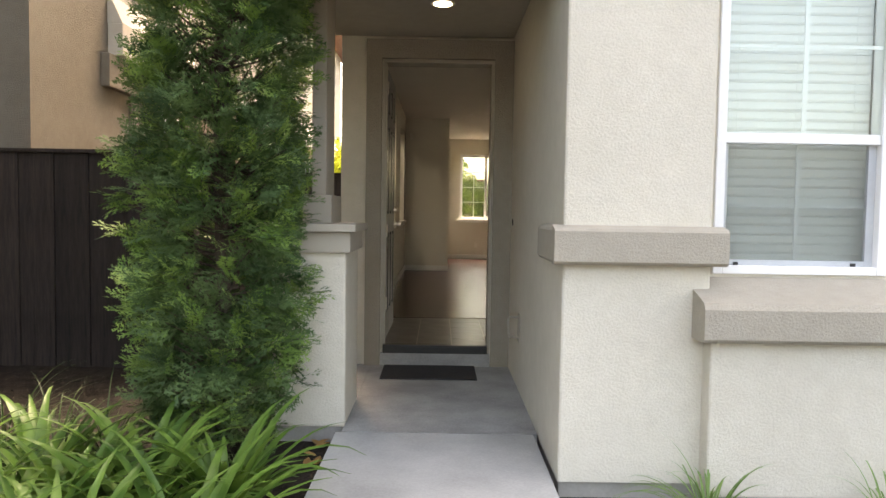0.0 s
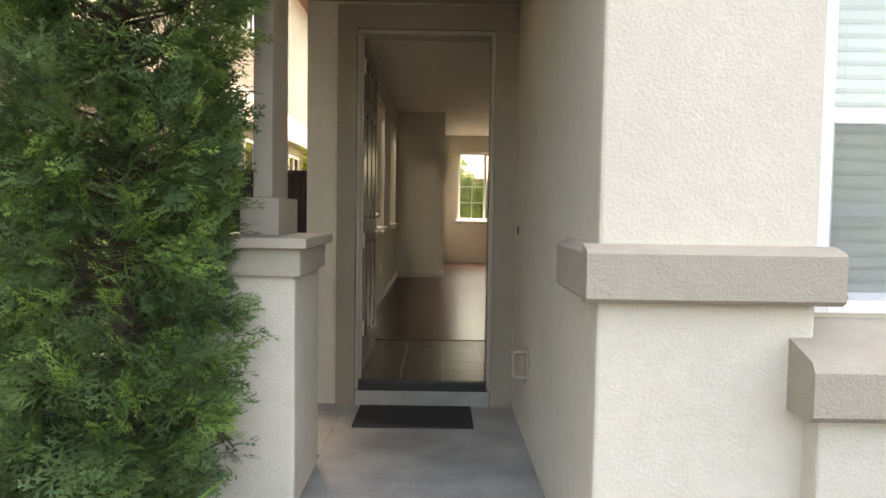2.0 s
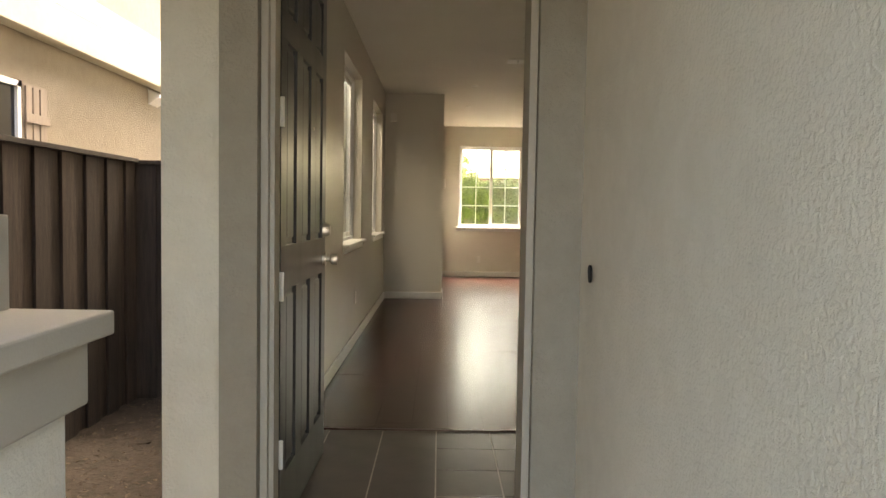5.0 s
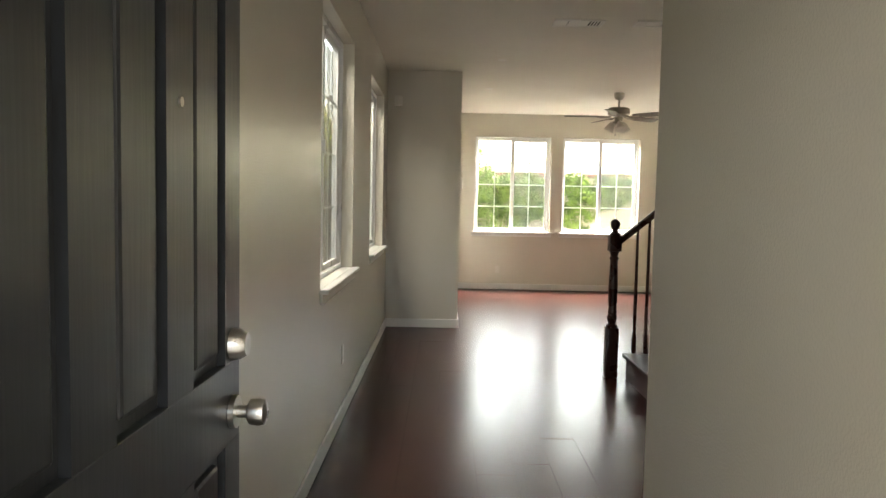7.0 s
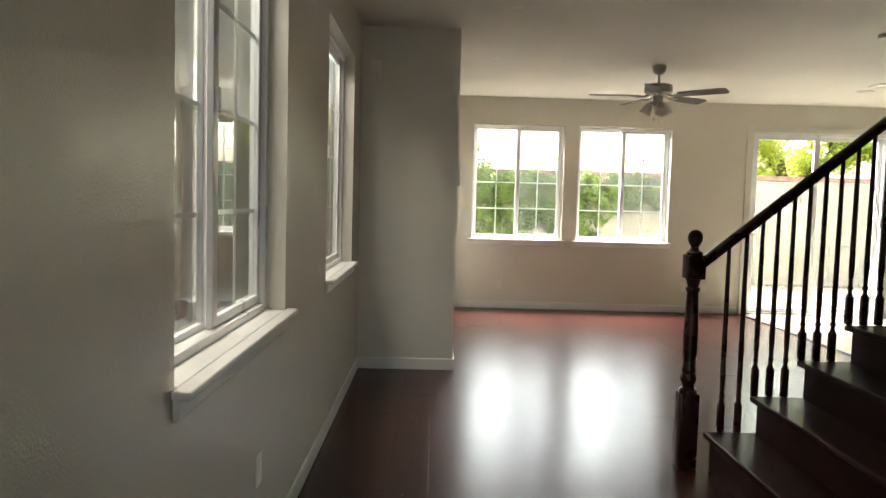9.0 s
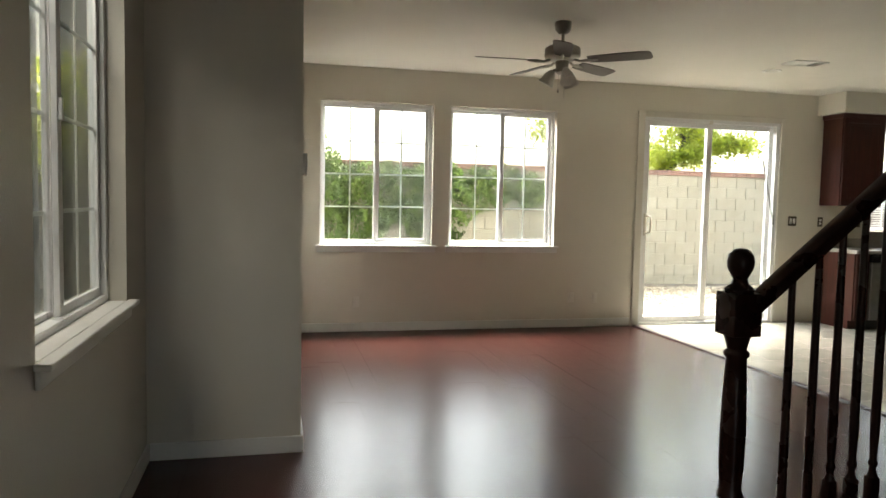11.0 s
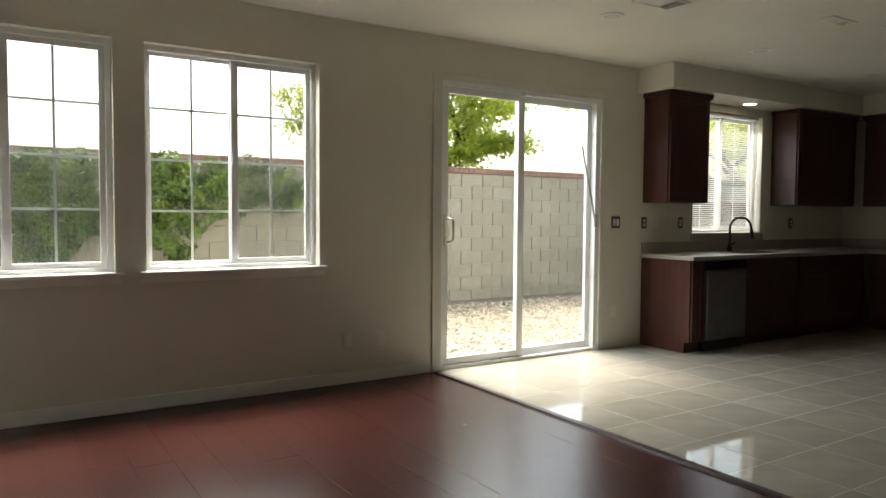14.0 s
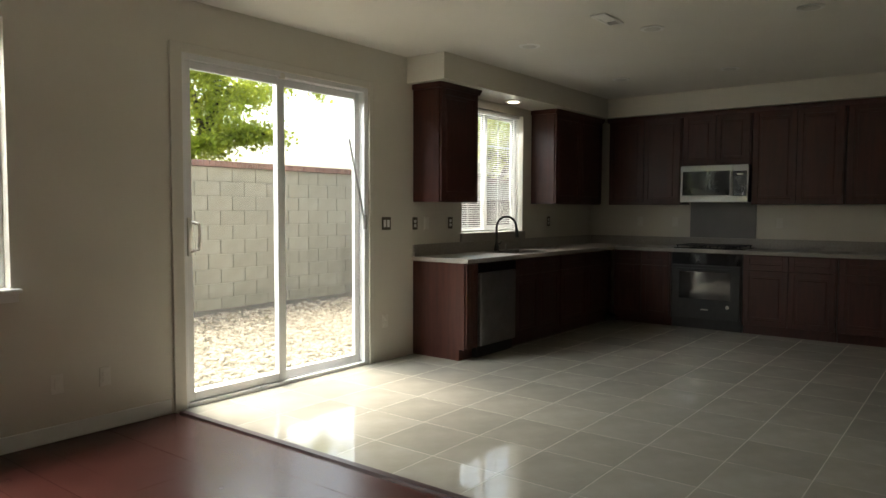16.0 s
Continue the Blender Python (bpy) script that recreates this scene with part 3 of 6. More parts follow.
# ---- windows ----
def sash_window(name, axis, a0, a1, z0, z1, face, depth, label, cols, rows, inward, screen_side=None):
    """A horizontal sliding window in a hole of a wall: frame, two sashes, muntin grids and panes. face: the plane of the frame's inner side."""
    root = struct(empty(name), label, "window")
    s = inward

    def B(p, u0, u1, t0, t1, w0, w1, bev=0.003):
        t0, t1 = sorted((face + s * t0, face + s * t1))
        return p.box(u0, u1, t0, t1, w0, w1, bev) if axis == "x" else p.box(t0, t1, u0, u1, w0, w1, bev)

    fr = 0.035
    p = Part()
    B(p, a0, a0 + fr, -depth, 0, z0, z1)
    B(p, a1 - fr, a1, -depth, 0, z0, z1)
    B(p, a0 + fr, a1 - fr, -depth, 0, z0, z0 + fr)
    B(p, a0 + fr, a1 - fr, -depth, 0, z1 - fr, z1)
    p.ob("frame", VINYL, root)
    mid = (a0 + a1) / 2
    for k, (u0, u1, t) in enumerate(((a0 + fr, mid + 0.012, -0.052), (mid - 0.02, a1 - fr, -0.022))):
        st = 0.022 if k == 0 else 0.036
        p = Part()
        w0, w1 = z0 + fr, z1 - fr
        B(p, u0, u0 + st + (0.014 if k else 0), t - 0.022, t, w0, w1)
        B(p, u1 - st - (0 if k else 0.016), u1, t - 0.022, t, w0, w1)
        B(p, u0 + st, u1 - st, t - 0.022, t, w0, w0 + st)
        B(p, u0 + st, u1 - st, t - 0.022, t, w1 - st, w1)
        p.ob("sash", VINYL, root)
        g0, g1 = u0 + st, u1 - st
        pane = B(Part(), g0, g1, t - 0.014, t - 0.010, w0 + st, w1 - st, 0).ob("pane", GLASS, root)
        pane.visible_shadow = False
        p = Part()
        for i in range(1, cols):
            u = g0 + (g1 - g0) * i / cols
            B(p, u - 0.008, u + 0.008, t - 0.020, t - 0.0145, w0 + st, w1 - st, 0)
        for i in range(1, rows):
            w = w0 + st + (w1 - w0 - 2 * st) * i / rows
            B(p, g0, g1, t - 0.0195, t - 0.015, w - 0.008, w + 0.008, 0)
        p.ob("muntin_grid", VINYL, root)
        # "sun" adds the dimming sheet behind both panes; it casts no shadow.
        if screen_side == "sun":
            B(Part(), g0, g1, t - 0.037, t - 0.036, w0 + st, w1 - st, 0).ob("sun_screen", DIM_SCREEN, root).visible_shadow = False
        if screen_side == k:
            sc = B(Part(), g0, g1, t - 0.041, t - 0.040, w0 + st, w1 - st, 0).ob("insect_screen", SCREEN, root)
            sc.visible_shadow = False
    p = Part()
    B(p, mid - 0.012, mid + 0.006, -0.022, -0.008, (z0 + z1) / 2 - 0.02, (z0 + z1) / 2 + 0.06)
    p.ob("latch", VINYL, root)
    return root


def stool(name, axis, a0, a1, z, face, inward, reach=0.05):
    """A window board with rounded nose and ears."""
    p = Part()
    h0, h1 = a0 + 0.05, a1 - 0.05
    t0, t1 = sorted((face + inward * 0.001, face + inward * reach))
    q0, q1 = sorted((face - inward * 0.085, face + inward * 0.001))
    t2, t3 = sorted((face + inward * 0.002, face + inward * 0.018))
    if axis == "x":
        p.box(a0, a1, t0, t1, z - 0.022, z, 0.006).box(h0, h1, q0, q1, z - 0.005, z).box(a0 + 0.01, a1 - 0.01, t2, t3, z - 0.075, z - 0.022, 0.004)
    else:
        p.box(t0, t1, a0, a1, z - 0.022, z, 0.006).box(q0, q1, h0, h1, z - 0.005, z).box(t2, t3, a0 + 0.01, a1 - 0.01, z - 0.075, z - 0.022, 0.004)
    return struct(p.ob(name, WHITE), "white painted window sill board", "window sill")


for k, w in enumerate((WIN1, WIN2)):
    sash_window(f"window_{k + 1}", "x", w[0], w[1], w[2], w[3], YF0 + 0.075, 0.075, "white vinyl sliding window with muntin grid", 2, 4, -1, 1)
    stool(f"window_sill_{k + 1}", "x", w[0] - 0.045, w[1] + 0.045, w[2] + 0.006, YF0, -1)
for k, w in enumerate((WINA, WINB)):
    sash_window(f"window_{k + 3}", "y", w[0], w[1], w[2], w[3], XL1 - 0.075, 0.06, "white vinyl sliding hall window with muntin grid", 2, 4, 1, "sun")
    stool(f"window_sill_{k + 3}", "y", w[0] - 0.03, w[1] + 0.03, w[2] + 0.006, XL1, 1)
sash_window("window_5", "x", KWIN[0], KWIN[1], KWIN[2], KWIN[3], YF0 + 0.09, 0.06, "white vinyl kitchen window with muntin grid", 2, 4, -1)


def front_window():
    x0, x1, z0, z1 = FWIN
    root = struct(empty("window_6"), "white vinyl single-hung front window with closed blinds", "window")
    y = 4.905
    Part().box(x0 - 0.01, x0 + 0.035, y, y + 0.1, z0, z1, 0.004).box(x1 - 0.035, x1 + 0.01, y, y + 0.1, z0, z1, 0.004).box(x0 + 0.035, x1 - 0.035, y, y + 0.1, z0, z0 + 0.04, 0.004) \
        .box(x0 + 0.035, x1 - 0.035, y, y + 0.1, z1 - 0.04, z1, 0.004).ob("frame", VINYL, root)
    zm = 1.425
    Part().box(x0 + 0.035, x1 - 0.035, y + 0.012, y + 0.04, zm - 0.02, zm + 0.028, 0.004).ob("meeting_rail", VINYL, root)
    lo = Part().box(x0 + 0.035, x0 + 0.06, y + 0.04, y + 0.062, z0 + 0.04, zm, 0.003).box(x1 - 0.075, x1 - 0.035, y + 0.04, y + 0.062, z0 + 0.04, zm, 0.003)
    lo.box(x0 + 0.06, x1 - 0.075, y + 0.04, y + 0.062, z0 + 0.04, z0 + 0.066, 0.003).ob("sash", STEEL_GRAY, root)
    for xx in (x0 + 0.10, x1 - 0.14):
        Part().box(xx, xx + 0.022, y + 0.03, y + 0.05, z0 + 0.04, z0 + 0.056, 0.002).ob("sash_clip", BLACK_IRON, root)
    g = Part().box(x0 + 0.035, x1 - 0.035, y + 0.018, y + 0.022, zm + 0.028, z1 - 0.04).ob("pane", GLASS, root)
    g.visible_shadow = False
    g = Part().box(x0 + 0.06, x1 - 0.075, y + 0.05, y + 0.054, z0 + 0.066, zm - 0.02).ob("pane", GLASS, root)
    g.visible_shadow = False
    sc = Part().box(x0 + 0.06, x1 - 0.075, y + 0.036, y + 0.037, z0 + 0.066, zm - 0.02).ob("insect_screen", SCREEN, root)
    sc.visible_shadow = False
    xm = (x0 + x1) / 2 + 0.005
    Part().box(xm - 0.012, xm + 0.012, y + 0.024, y + 0.029, zm + 0.028, z1 - 0.04).box(x0 + 0.035, x1 - 0.035, y + 0.0245, y + 0.0285, 1.85, 1.866).ob("muntin_grid", VINYL, root)
    Part().box(xm - 0.012, xm + 0.012, y + 0.056, y + 0.061, z0 + 0.066, zm).box(x0 + 0.06, x1 - 0.075, y + 0.0565, y + 0.0605, 1.108, 1.124).ob("muntin_grid", VINYL, root)


STEEL_GRAY = varied("gray_vinyl_sash", (0.42, 0.44, 0.46), (0.5, 0.52, 0.54), 6, 0.35, bump=0.02)
front_window()


def blinds(name, x0, x1, y, z0, z1, tilt, gap, depth, label):
    root = thing(empty(name), label, "blind")
    slat = Part().prism([(-depth / 2, -0.001), (-depth / 4, 0.002), (depth / 4, 0.002), (depth / 2, -0.001), (depth / 4, 0.0035), (-depth / 4, 0.0035)], "x", x0, x1).mesh("slat", BLIND)
    n = int((z1 - z0 - 0.05) / gap)
    for i in range(n):
        o = new("slat", slat)
        o.parent = root
        o.matrix_local = pose(0, y, z0 + 0.02 + i * gap, tilt)
    Part().box(x0 - 0.004, x1 + 0.004, y - 0.016, y + 0.016, z1 - 0.032, z1 - 0.002, 0.003).ob("head_rail", BLIND, root)
    Part().box(x0, x1, y - 0.012, y + 0.012, z0 + 0.001, z0 + 0.012, 0.002).ob("bottom_rail", BLIND, root)
    p = Part()
    for u in (0.12, 0.5, 0.88):
        x = x0 + (x1 - x0) * u
        p.tube([(x, y - depth / 2 - 0.001, z0 + 0.01), (x, y - depth / 2 - 0.001, z1 - 0.03)], 0.0012, 5)
    p.ob("cord", BLIND, root)
    return root


blinds("window_blind", KWIN[0] + 0.03, KWIN[1] - 0.03, YF0 + 0.045, KWIN[2] + 0.01, KWIN[3], 28, 0.022, 0.025, "white horizontal mini blind, half open over the sink")
blinds("window_blind", FWIN[0] + 0.03, FWIN[1] - 0.03, 5.03, FWIN[2] + 0.05, FWIN[3], 84, 0.046, 0.052, "closed white horizontal blind behind the front window")


def sliding_door():
    root = struct(empty("door_2"), "white vinyl two-panel sliding glass door to the yard", "sliding door")
    x0, x1, z1 = SLID[0], SLID[1], SLID[3]
    y = YF0
    p = Part().box(x0 - 0.085, x0 + 0.002, y - 0.018, y - 0.001, 0, z1 + 0.06, 0.005).box(x1 - 0.002, x1 + 0.05, y - 0.018, y - 0.001, 0, z1 + 0.06, 0.005).box(x0, x1, y - 0.018, y - 0.001, z1 - 0.002, z1 + 0.06, 0.005)
    p.ob("casing", CASING, root)
    Part().box(x0, x0 + 0.03, y + 0.0, y + 0.11, 0, z1, 0.003).box(x1 - 0.05, x1, y + 0.0, y + 0.11, 0, z1, 0.003).box(x0 + 0.03, x1 - 0.05, y, y + 0.11, z1 - 0.04, z1, 0.003).ob("frame", VINYL, root)
    Part().box(x0 + 0.03, x1 - 0.05, y - 0.002, y + 0.11, 0.0, 0.03, 0.003).box(x0 + 0.03, x1 - 0.05, y + 0.03, y + 0.036, 0.03, 0.042).box(x0 + 0.03, x1 - 0.05, y + 0.07, y + 0.076, 0.03, 0.042).ob("track", VINYL, root)
    for a, b, t, ls, rs in ((x0 + 0.03, 4.585, y + 0.02, 0.055, 0.07), (4.535, x1 - 0.05, y + 0.062, 0.075, 0.055)):
        Part().box(a, a + ls, t, t + 0.034, 0.036, z1 - 0.042, 0.004).box(b - rs, b, t, t + 0.034, 0.036, z1 - 0.042, 0.004).box(a + ls, b - rs, t, t + 0.034, 0.036, 0.095, 0.004) \
            .box(a + ls, b - rs, t, t + 0.034, z1 - 0.097, z1 - 0.042, 0.004).ob("door_panel", VINYL, root)
        g = Part().box(a + ls, b - rs, t + 0.014, t + 0.020, 0.095, z1 - 0.097).ob("pane", GLASS, root)
        g.visible_shadow = False
    Part().box(3.742, 3.778, y + 0.004, y + 0.02, 1.03, 1.29, 0.004).tube([(3.77, y + 0.01, 1.06), (3.80, y - 0.035, 1.075), (3.805, y - 0.038, 1.16), (3.80, y - 0.035, 1.245), (3.77, y + 0.01, 1.26)], 0.012, 8).ob("handle", PLATE, root, True)
    Part().box(4.53, 4.575, y - 0.004, y + 0.02, z1 - 0.055, z1 - 0.01, 0.004).ob("bumper", PLATE, root)
    Part().tube([(5.42, y - 0.012, 1.24), (5.30, y + 0.05, 1.94)], 0.009, 8).tube([(5.425, y - 0.012, 1.18), (5.425, y - 0.012, 1.30)], 0.014, 8).ob("security_bar", STEEL, root)


sliding_door()


# ---- entry door ----
def entry_door():
    """Black eight-panel leaf, hinged at the left jamb and swung inward."""
    root = thing(empty("entry_door", -0.805, YD1 + 0.007, 0), "black painted panelled entry door standing open", "door")
    W, H, T = 0.895, 2.205, 0.044
    L = Part()                                   # along local +x is the leaf's width; local -y is its outer face
    rails = [(0.012, 0.22), (0.88, 1.04), (1.76, 1.86), (H - 0.11, H)]
    panels_z = [(0.22, 0.88), (1.04, 1.76), (1.86, H - 0.11)]
    panels_x = [(0.09, 0.255), (0.365, 0.53), (0.64, 0.805)]
    for a, b in rails:
        L.box(0, W, 0, T, a, b, 0.002)
    for a, b in panels_z:
        L.box(0, 0.09, 0, T, a, b).box(0.255, 0.365, 0, T, a, b).box(0.53, 0.64, 0, T, a, b).box(0.805, W, 0, T, a, b)
    L.ob("leaf", BLACK_DOOR, root)
    for a, b in panels_z:
        for e, f in panels_x:
            q = Part().box(e, f, 0.016, T - 0.016, a, b)
            q.box(e + 0.022, f - 0.022, 0.005, T - 0.005, a + 0.022, b - 0.022, 0.008)
            q.ob("panel", BLACK_DOOR, root)
    k = Part().tube([(0.845, -0.001, 0.94), (0.845, -0.012, 0.94)], 0.032, 20).tube([(0.845, -0.012, 0.94), (0.845, -0.035, 0.94)], 0.012, 14)
    k.tube([(0.845, -0.032, 0.94), (0.845, -0.038, 0.94), (0.845, -0.055, 0.94), (0.845, -0.066, 0.94), (0.845, -0.07, 0.94)], [0.016, 0.025, 0.027, 0.024, 0.012], 20)
    k.tube([(0.845, T + 0.001, 0.94), (0.845, T + 0.03, 0.94), (0.845, T + 0.04, 0.94), (0.845, T + 0.06, 0.94), (0.845, T + 0.066, 0.94)], [0.03, 0.014, 0.025, 0.026, 0.014], 20)
    k.ob("knob", NICKEL, root, True)
    Part().tube([(0.845, -0.001, 1.075), (0.845, -0.018, 1.075), (0.845, -0.032, 1.075)], [0.032, 0.03, 0.022], 20).tube([(0.845, T + 0.001, 1.075), (0.845, T + 0.014, 1.075)], 0.03, 20).ob("deadbolt", NICKEL, root, True)
    Part().tube([(0.585, -0.003, 1.51), (0.585, 0.001, 1.51)], 0.008, 12).ob("peephole", NICKEL_FAN, root, True)
    for z in (0.31, 0.9, 1.5, 2.05):
        Part().box(-0.006, 0.0, -0.004, T - 0.006, z - 0.05, z + 0.05, 0.001).tube([(-0.004, -0.006, z - 0.05), (-0.004, -0.006, z + 0.05)], 0.007, 8).ob("hinge", PLATE, root, True)
    root.rotation_euler = (0, 0, radians(89.4))


entry_door()

# ---- porch ----
def left_pedestal():
    root = thing(empty("porch_pedestal", -1.09, 5.86, SOILZ), "cream stucco porch pedestal with taupe cap and post", "porch column")
    def U(o):
        return under(o, root)
    U(Part().box(-1.30, -0.887, 5.52, 6.1, -0.16, 0.83, 0.012).ob("shaft", STUCCO))
    U(Part().box(-1.28, -0.9, 5.54, 6.08, SOILZ - 0.03, -0.16).ob("footing", FOUNDATION))
    U(Part().box(-1.33, -0.86, 5.49, 6.12, 0.825, 0.942, 0.006).ob("frieze", SMOOTH_TRIM))
    U(Part().box(-1.37, -0.828, 5.45, 6.15, 0.942, 0.985, 0.005).ob("cap", SMOOTH_TRIM))
    U(Part().box(-1.17, -1.0, 5.72, 6.13, 0.985, 1.15, 0.004).ob("plinth", SMOOTH_TRIM))
    U(Part().box(-1.125, -1.04, 5.77, 6.04, 1.15, 2.45, 0.006).box(-1.12, -1.046, 6.04, 6.12, 1.15, 2.45, 0.004).ob("post", SMOOTH_TRIM))


left_pedestal()
thing(Part().box(-0.79, -0.08, 6.67, 7.125, PORCH + 0.001, PORCH + 0.012, 0.004).ob("doormat", RUBBER), "black rubber doormat on the porch concrete", "doormat")


def porch_light():
    root = thing(empty("recessed_light", -0.37, 6.27, 2.42), "lit recessed ceiling light in the porch ceiling", "ceiling light")
    under(Part().lathe([(0.066, -0.006), (0.066, -0.001), (0.08, -0.001), (0.08, -0.008)], -0.37, 6.27, 2.42, 24).ob("rim", WHITE, None, True), root)
    under(Part().lathe([(0.060, -0.0105), (0.062, -0.0085)], -0.37, 6.27, 2.42, 24).ob("lens", LAMP_ON), root)


porch_light()
p = Part().tube([(0.189, 6.40, 0.21), (0.125, 6.40, 0.215), (0.115, 6.40, 0.23), (0.11, 6.40, 0.335), (0.12, 6.40, 0.35), (0.189, 6.40, 0.35)], 0.008, 8)
p.box(0.178, 0.189, 6.37, 6.44, 0.18, 0.375, 0.004)
thing(p.ob("wall_bracket", SMOOTH_TRIM), "taupe painted metal wall bracket on stucco", "bracket")
thing(Part().tube([(0.189, 6.98, 1.0), (0.183, 6.98, 1.0)], 0.019, 14).tube([(0.189, 6.98, 0.985), (0.184, 6.98, 0.985)], 0.019, 14).ob("doorbell_hole", HOLE), "dark empty doorbell hole in stucco wall", "hole")


# ---- stairs ----
SX, SY0, SY1, RUN, RISE, NSTEP = 1.068, 9.005, 12.33, 0.237, 0.195, 13


def staircase():
    root = thing(empty("staircase", SX, 12.0, 0), "dark red-brown wooden staircase with turned balusters", "staircase")

    def U(o):
        return under(o, root)

    for i in range(NSTEP):
        x, z = SX + i * RUN, (i + 1) * RISE
        U(Part().box(x, x + 0.018, SY0, SY1 - 0.02, z - RISE, z - 0.03).ob("riser", TREAD_WOOD))
        U(Part().box(x - 0.025, x + RUN + 0.02, SY0, SY1 + 0.02, z - 0.03, z, 0.008).ob("tread", TREAD_WOOD))
        U(Part().box(x + 0.02, x + RUN + 0.018, SY1 - 0.03, SY1, 0.0, z - 0.031).ob("stringer", TREAD_WOOD))
    nx, ny = 0.956, 12.355
    n = Part().box(nx - 0.048, nx + 0.048, ny - 0.048, ny + 0.048, 0, 0.40, 0.004)
    n.lathe([(0.045, 0.40), (0.047, 0.415), (0.030, 0.43), (0.030, 0.44), (0.040, 0.465), (0.043, 0.48), (0.032, 0.505), (0.038, 0.515), (0.038, 0.525), (0.031, 0.54), (0.036, 0.62), (0.037, 0.72), (0.033, 0.84), (0.029, 0.93), (0.036, 0.94),
             (0.036, 0.95), (0.028, 0.96), (0.034, 0.985), (0.04, 1.0)], nx, ny, 0, 20)
    n.box(nx - 0.046, nx + 0.046, ny - 0.046, ny + 0.046, 1.0, 1.125, 0.004)
    n.lathe([(0.040, 1.125), (0.043, 1.135), (0.024, 1.15), (0.02, 1.165), (0.028, 1.178), (0.036, 1.195), (0.0385, 1.215), (0.034, 1.235), (0.02, 1.25), (0.002, 1.254)], nx, ny, 0, 20)
    U(n.ob("newel_post", RAIL_WOOD, None, True))
    slope = RISE / RUN
    ex = SX + NSTEP * RUN
    r = Part()
    x0, x1, z0 = nx + 0.03, ex, 1.045
    z1 = z0 + (x1 - x0) * slope
    sec = [(-0.028, 0.0), (0.028, 0.0), (0.034, 0.022), (0.031, 0.046), (0.016, 0.058), (-0.016, 0.058), (-0.031, 0.046), (-0.034, 0.022)]
    m = len(sec)
    r.add([(x0, ny + a, z0 + b) for a, b in sec] + [(x1, ny + a, z1 + b) for a, b in sec],
          [list(range(m)), list(range(m, 2 * m))] + [[i, (i + 1) % m, m + (i + 1) % m, m + i] for i in range(m)])
    U(r.ob("handrail", RAIL_WOOD, None, True))
    for i in range(NSTEP):
        for u in ((0.055, 0.145) if i == 0 else (-0.012, 0.067, 0.146)):
            x, z = SX + i * RUN + u + 0.012, (i + 1) * RISE
            top = z0 + (x - x0) * slope + 0.006
            h = top - z
            b = Part().box(x - 0.016, x + 0.016, ny - 0.016, ny + 0.016, z, z + 0.15, 0.003)
            b.lathe([(0.016, 0.15), (0.011, 0.165), (0.0105, 0.18), (0.015, 0.19), (0.015, 0.196), (0.0105, 0.205), (0.0115, 0.23), (0.0145, 0.30), (0.0135, 0.42), (0.0105, h - 0.05), (0.0105, h)], x, ny, z, 10)
            U(b.ob("baluster", RAIL_WOOD, None, True))


staircase()


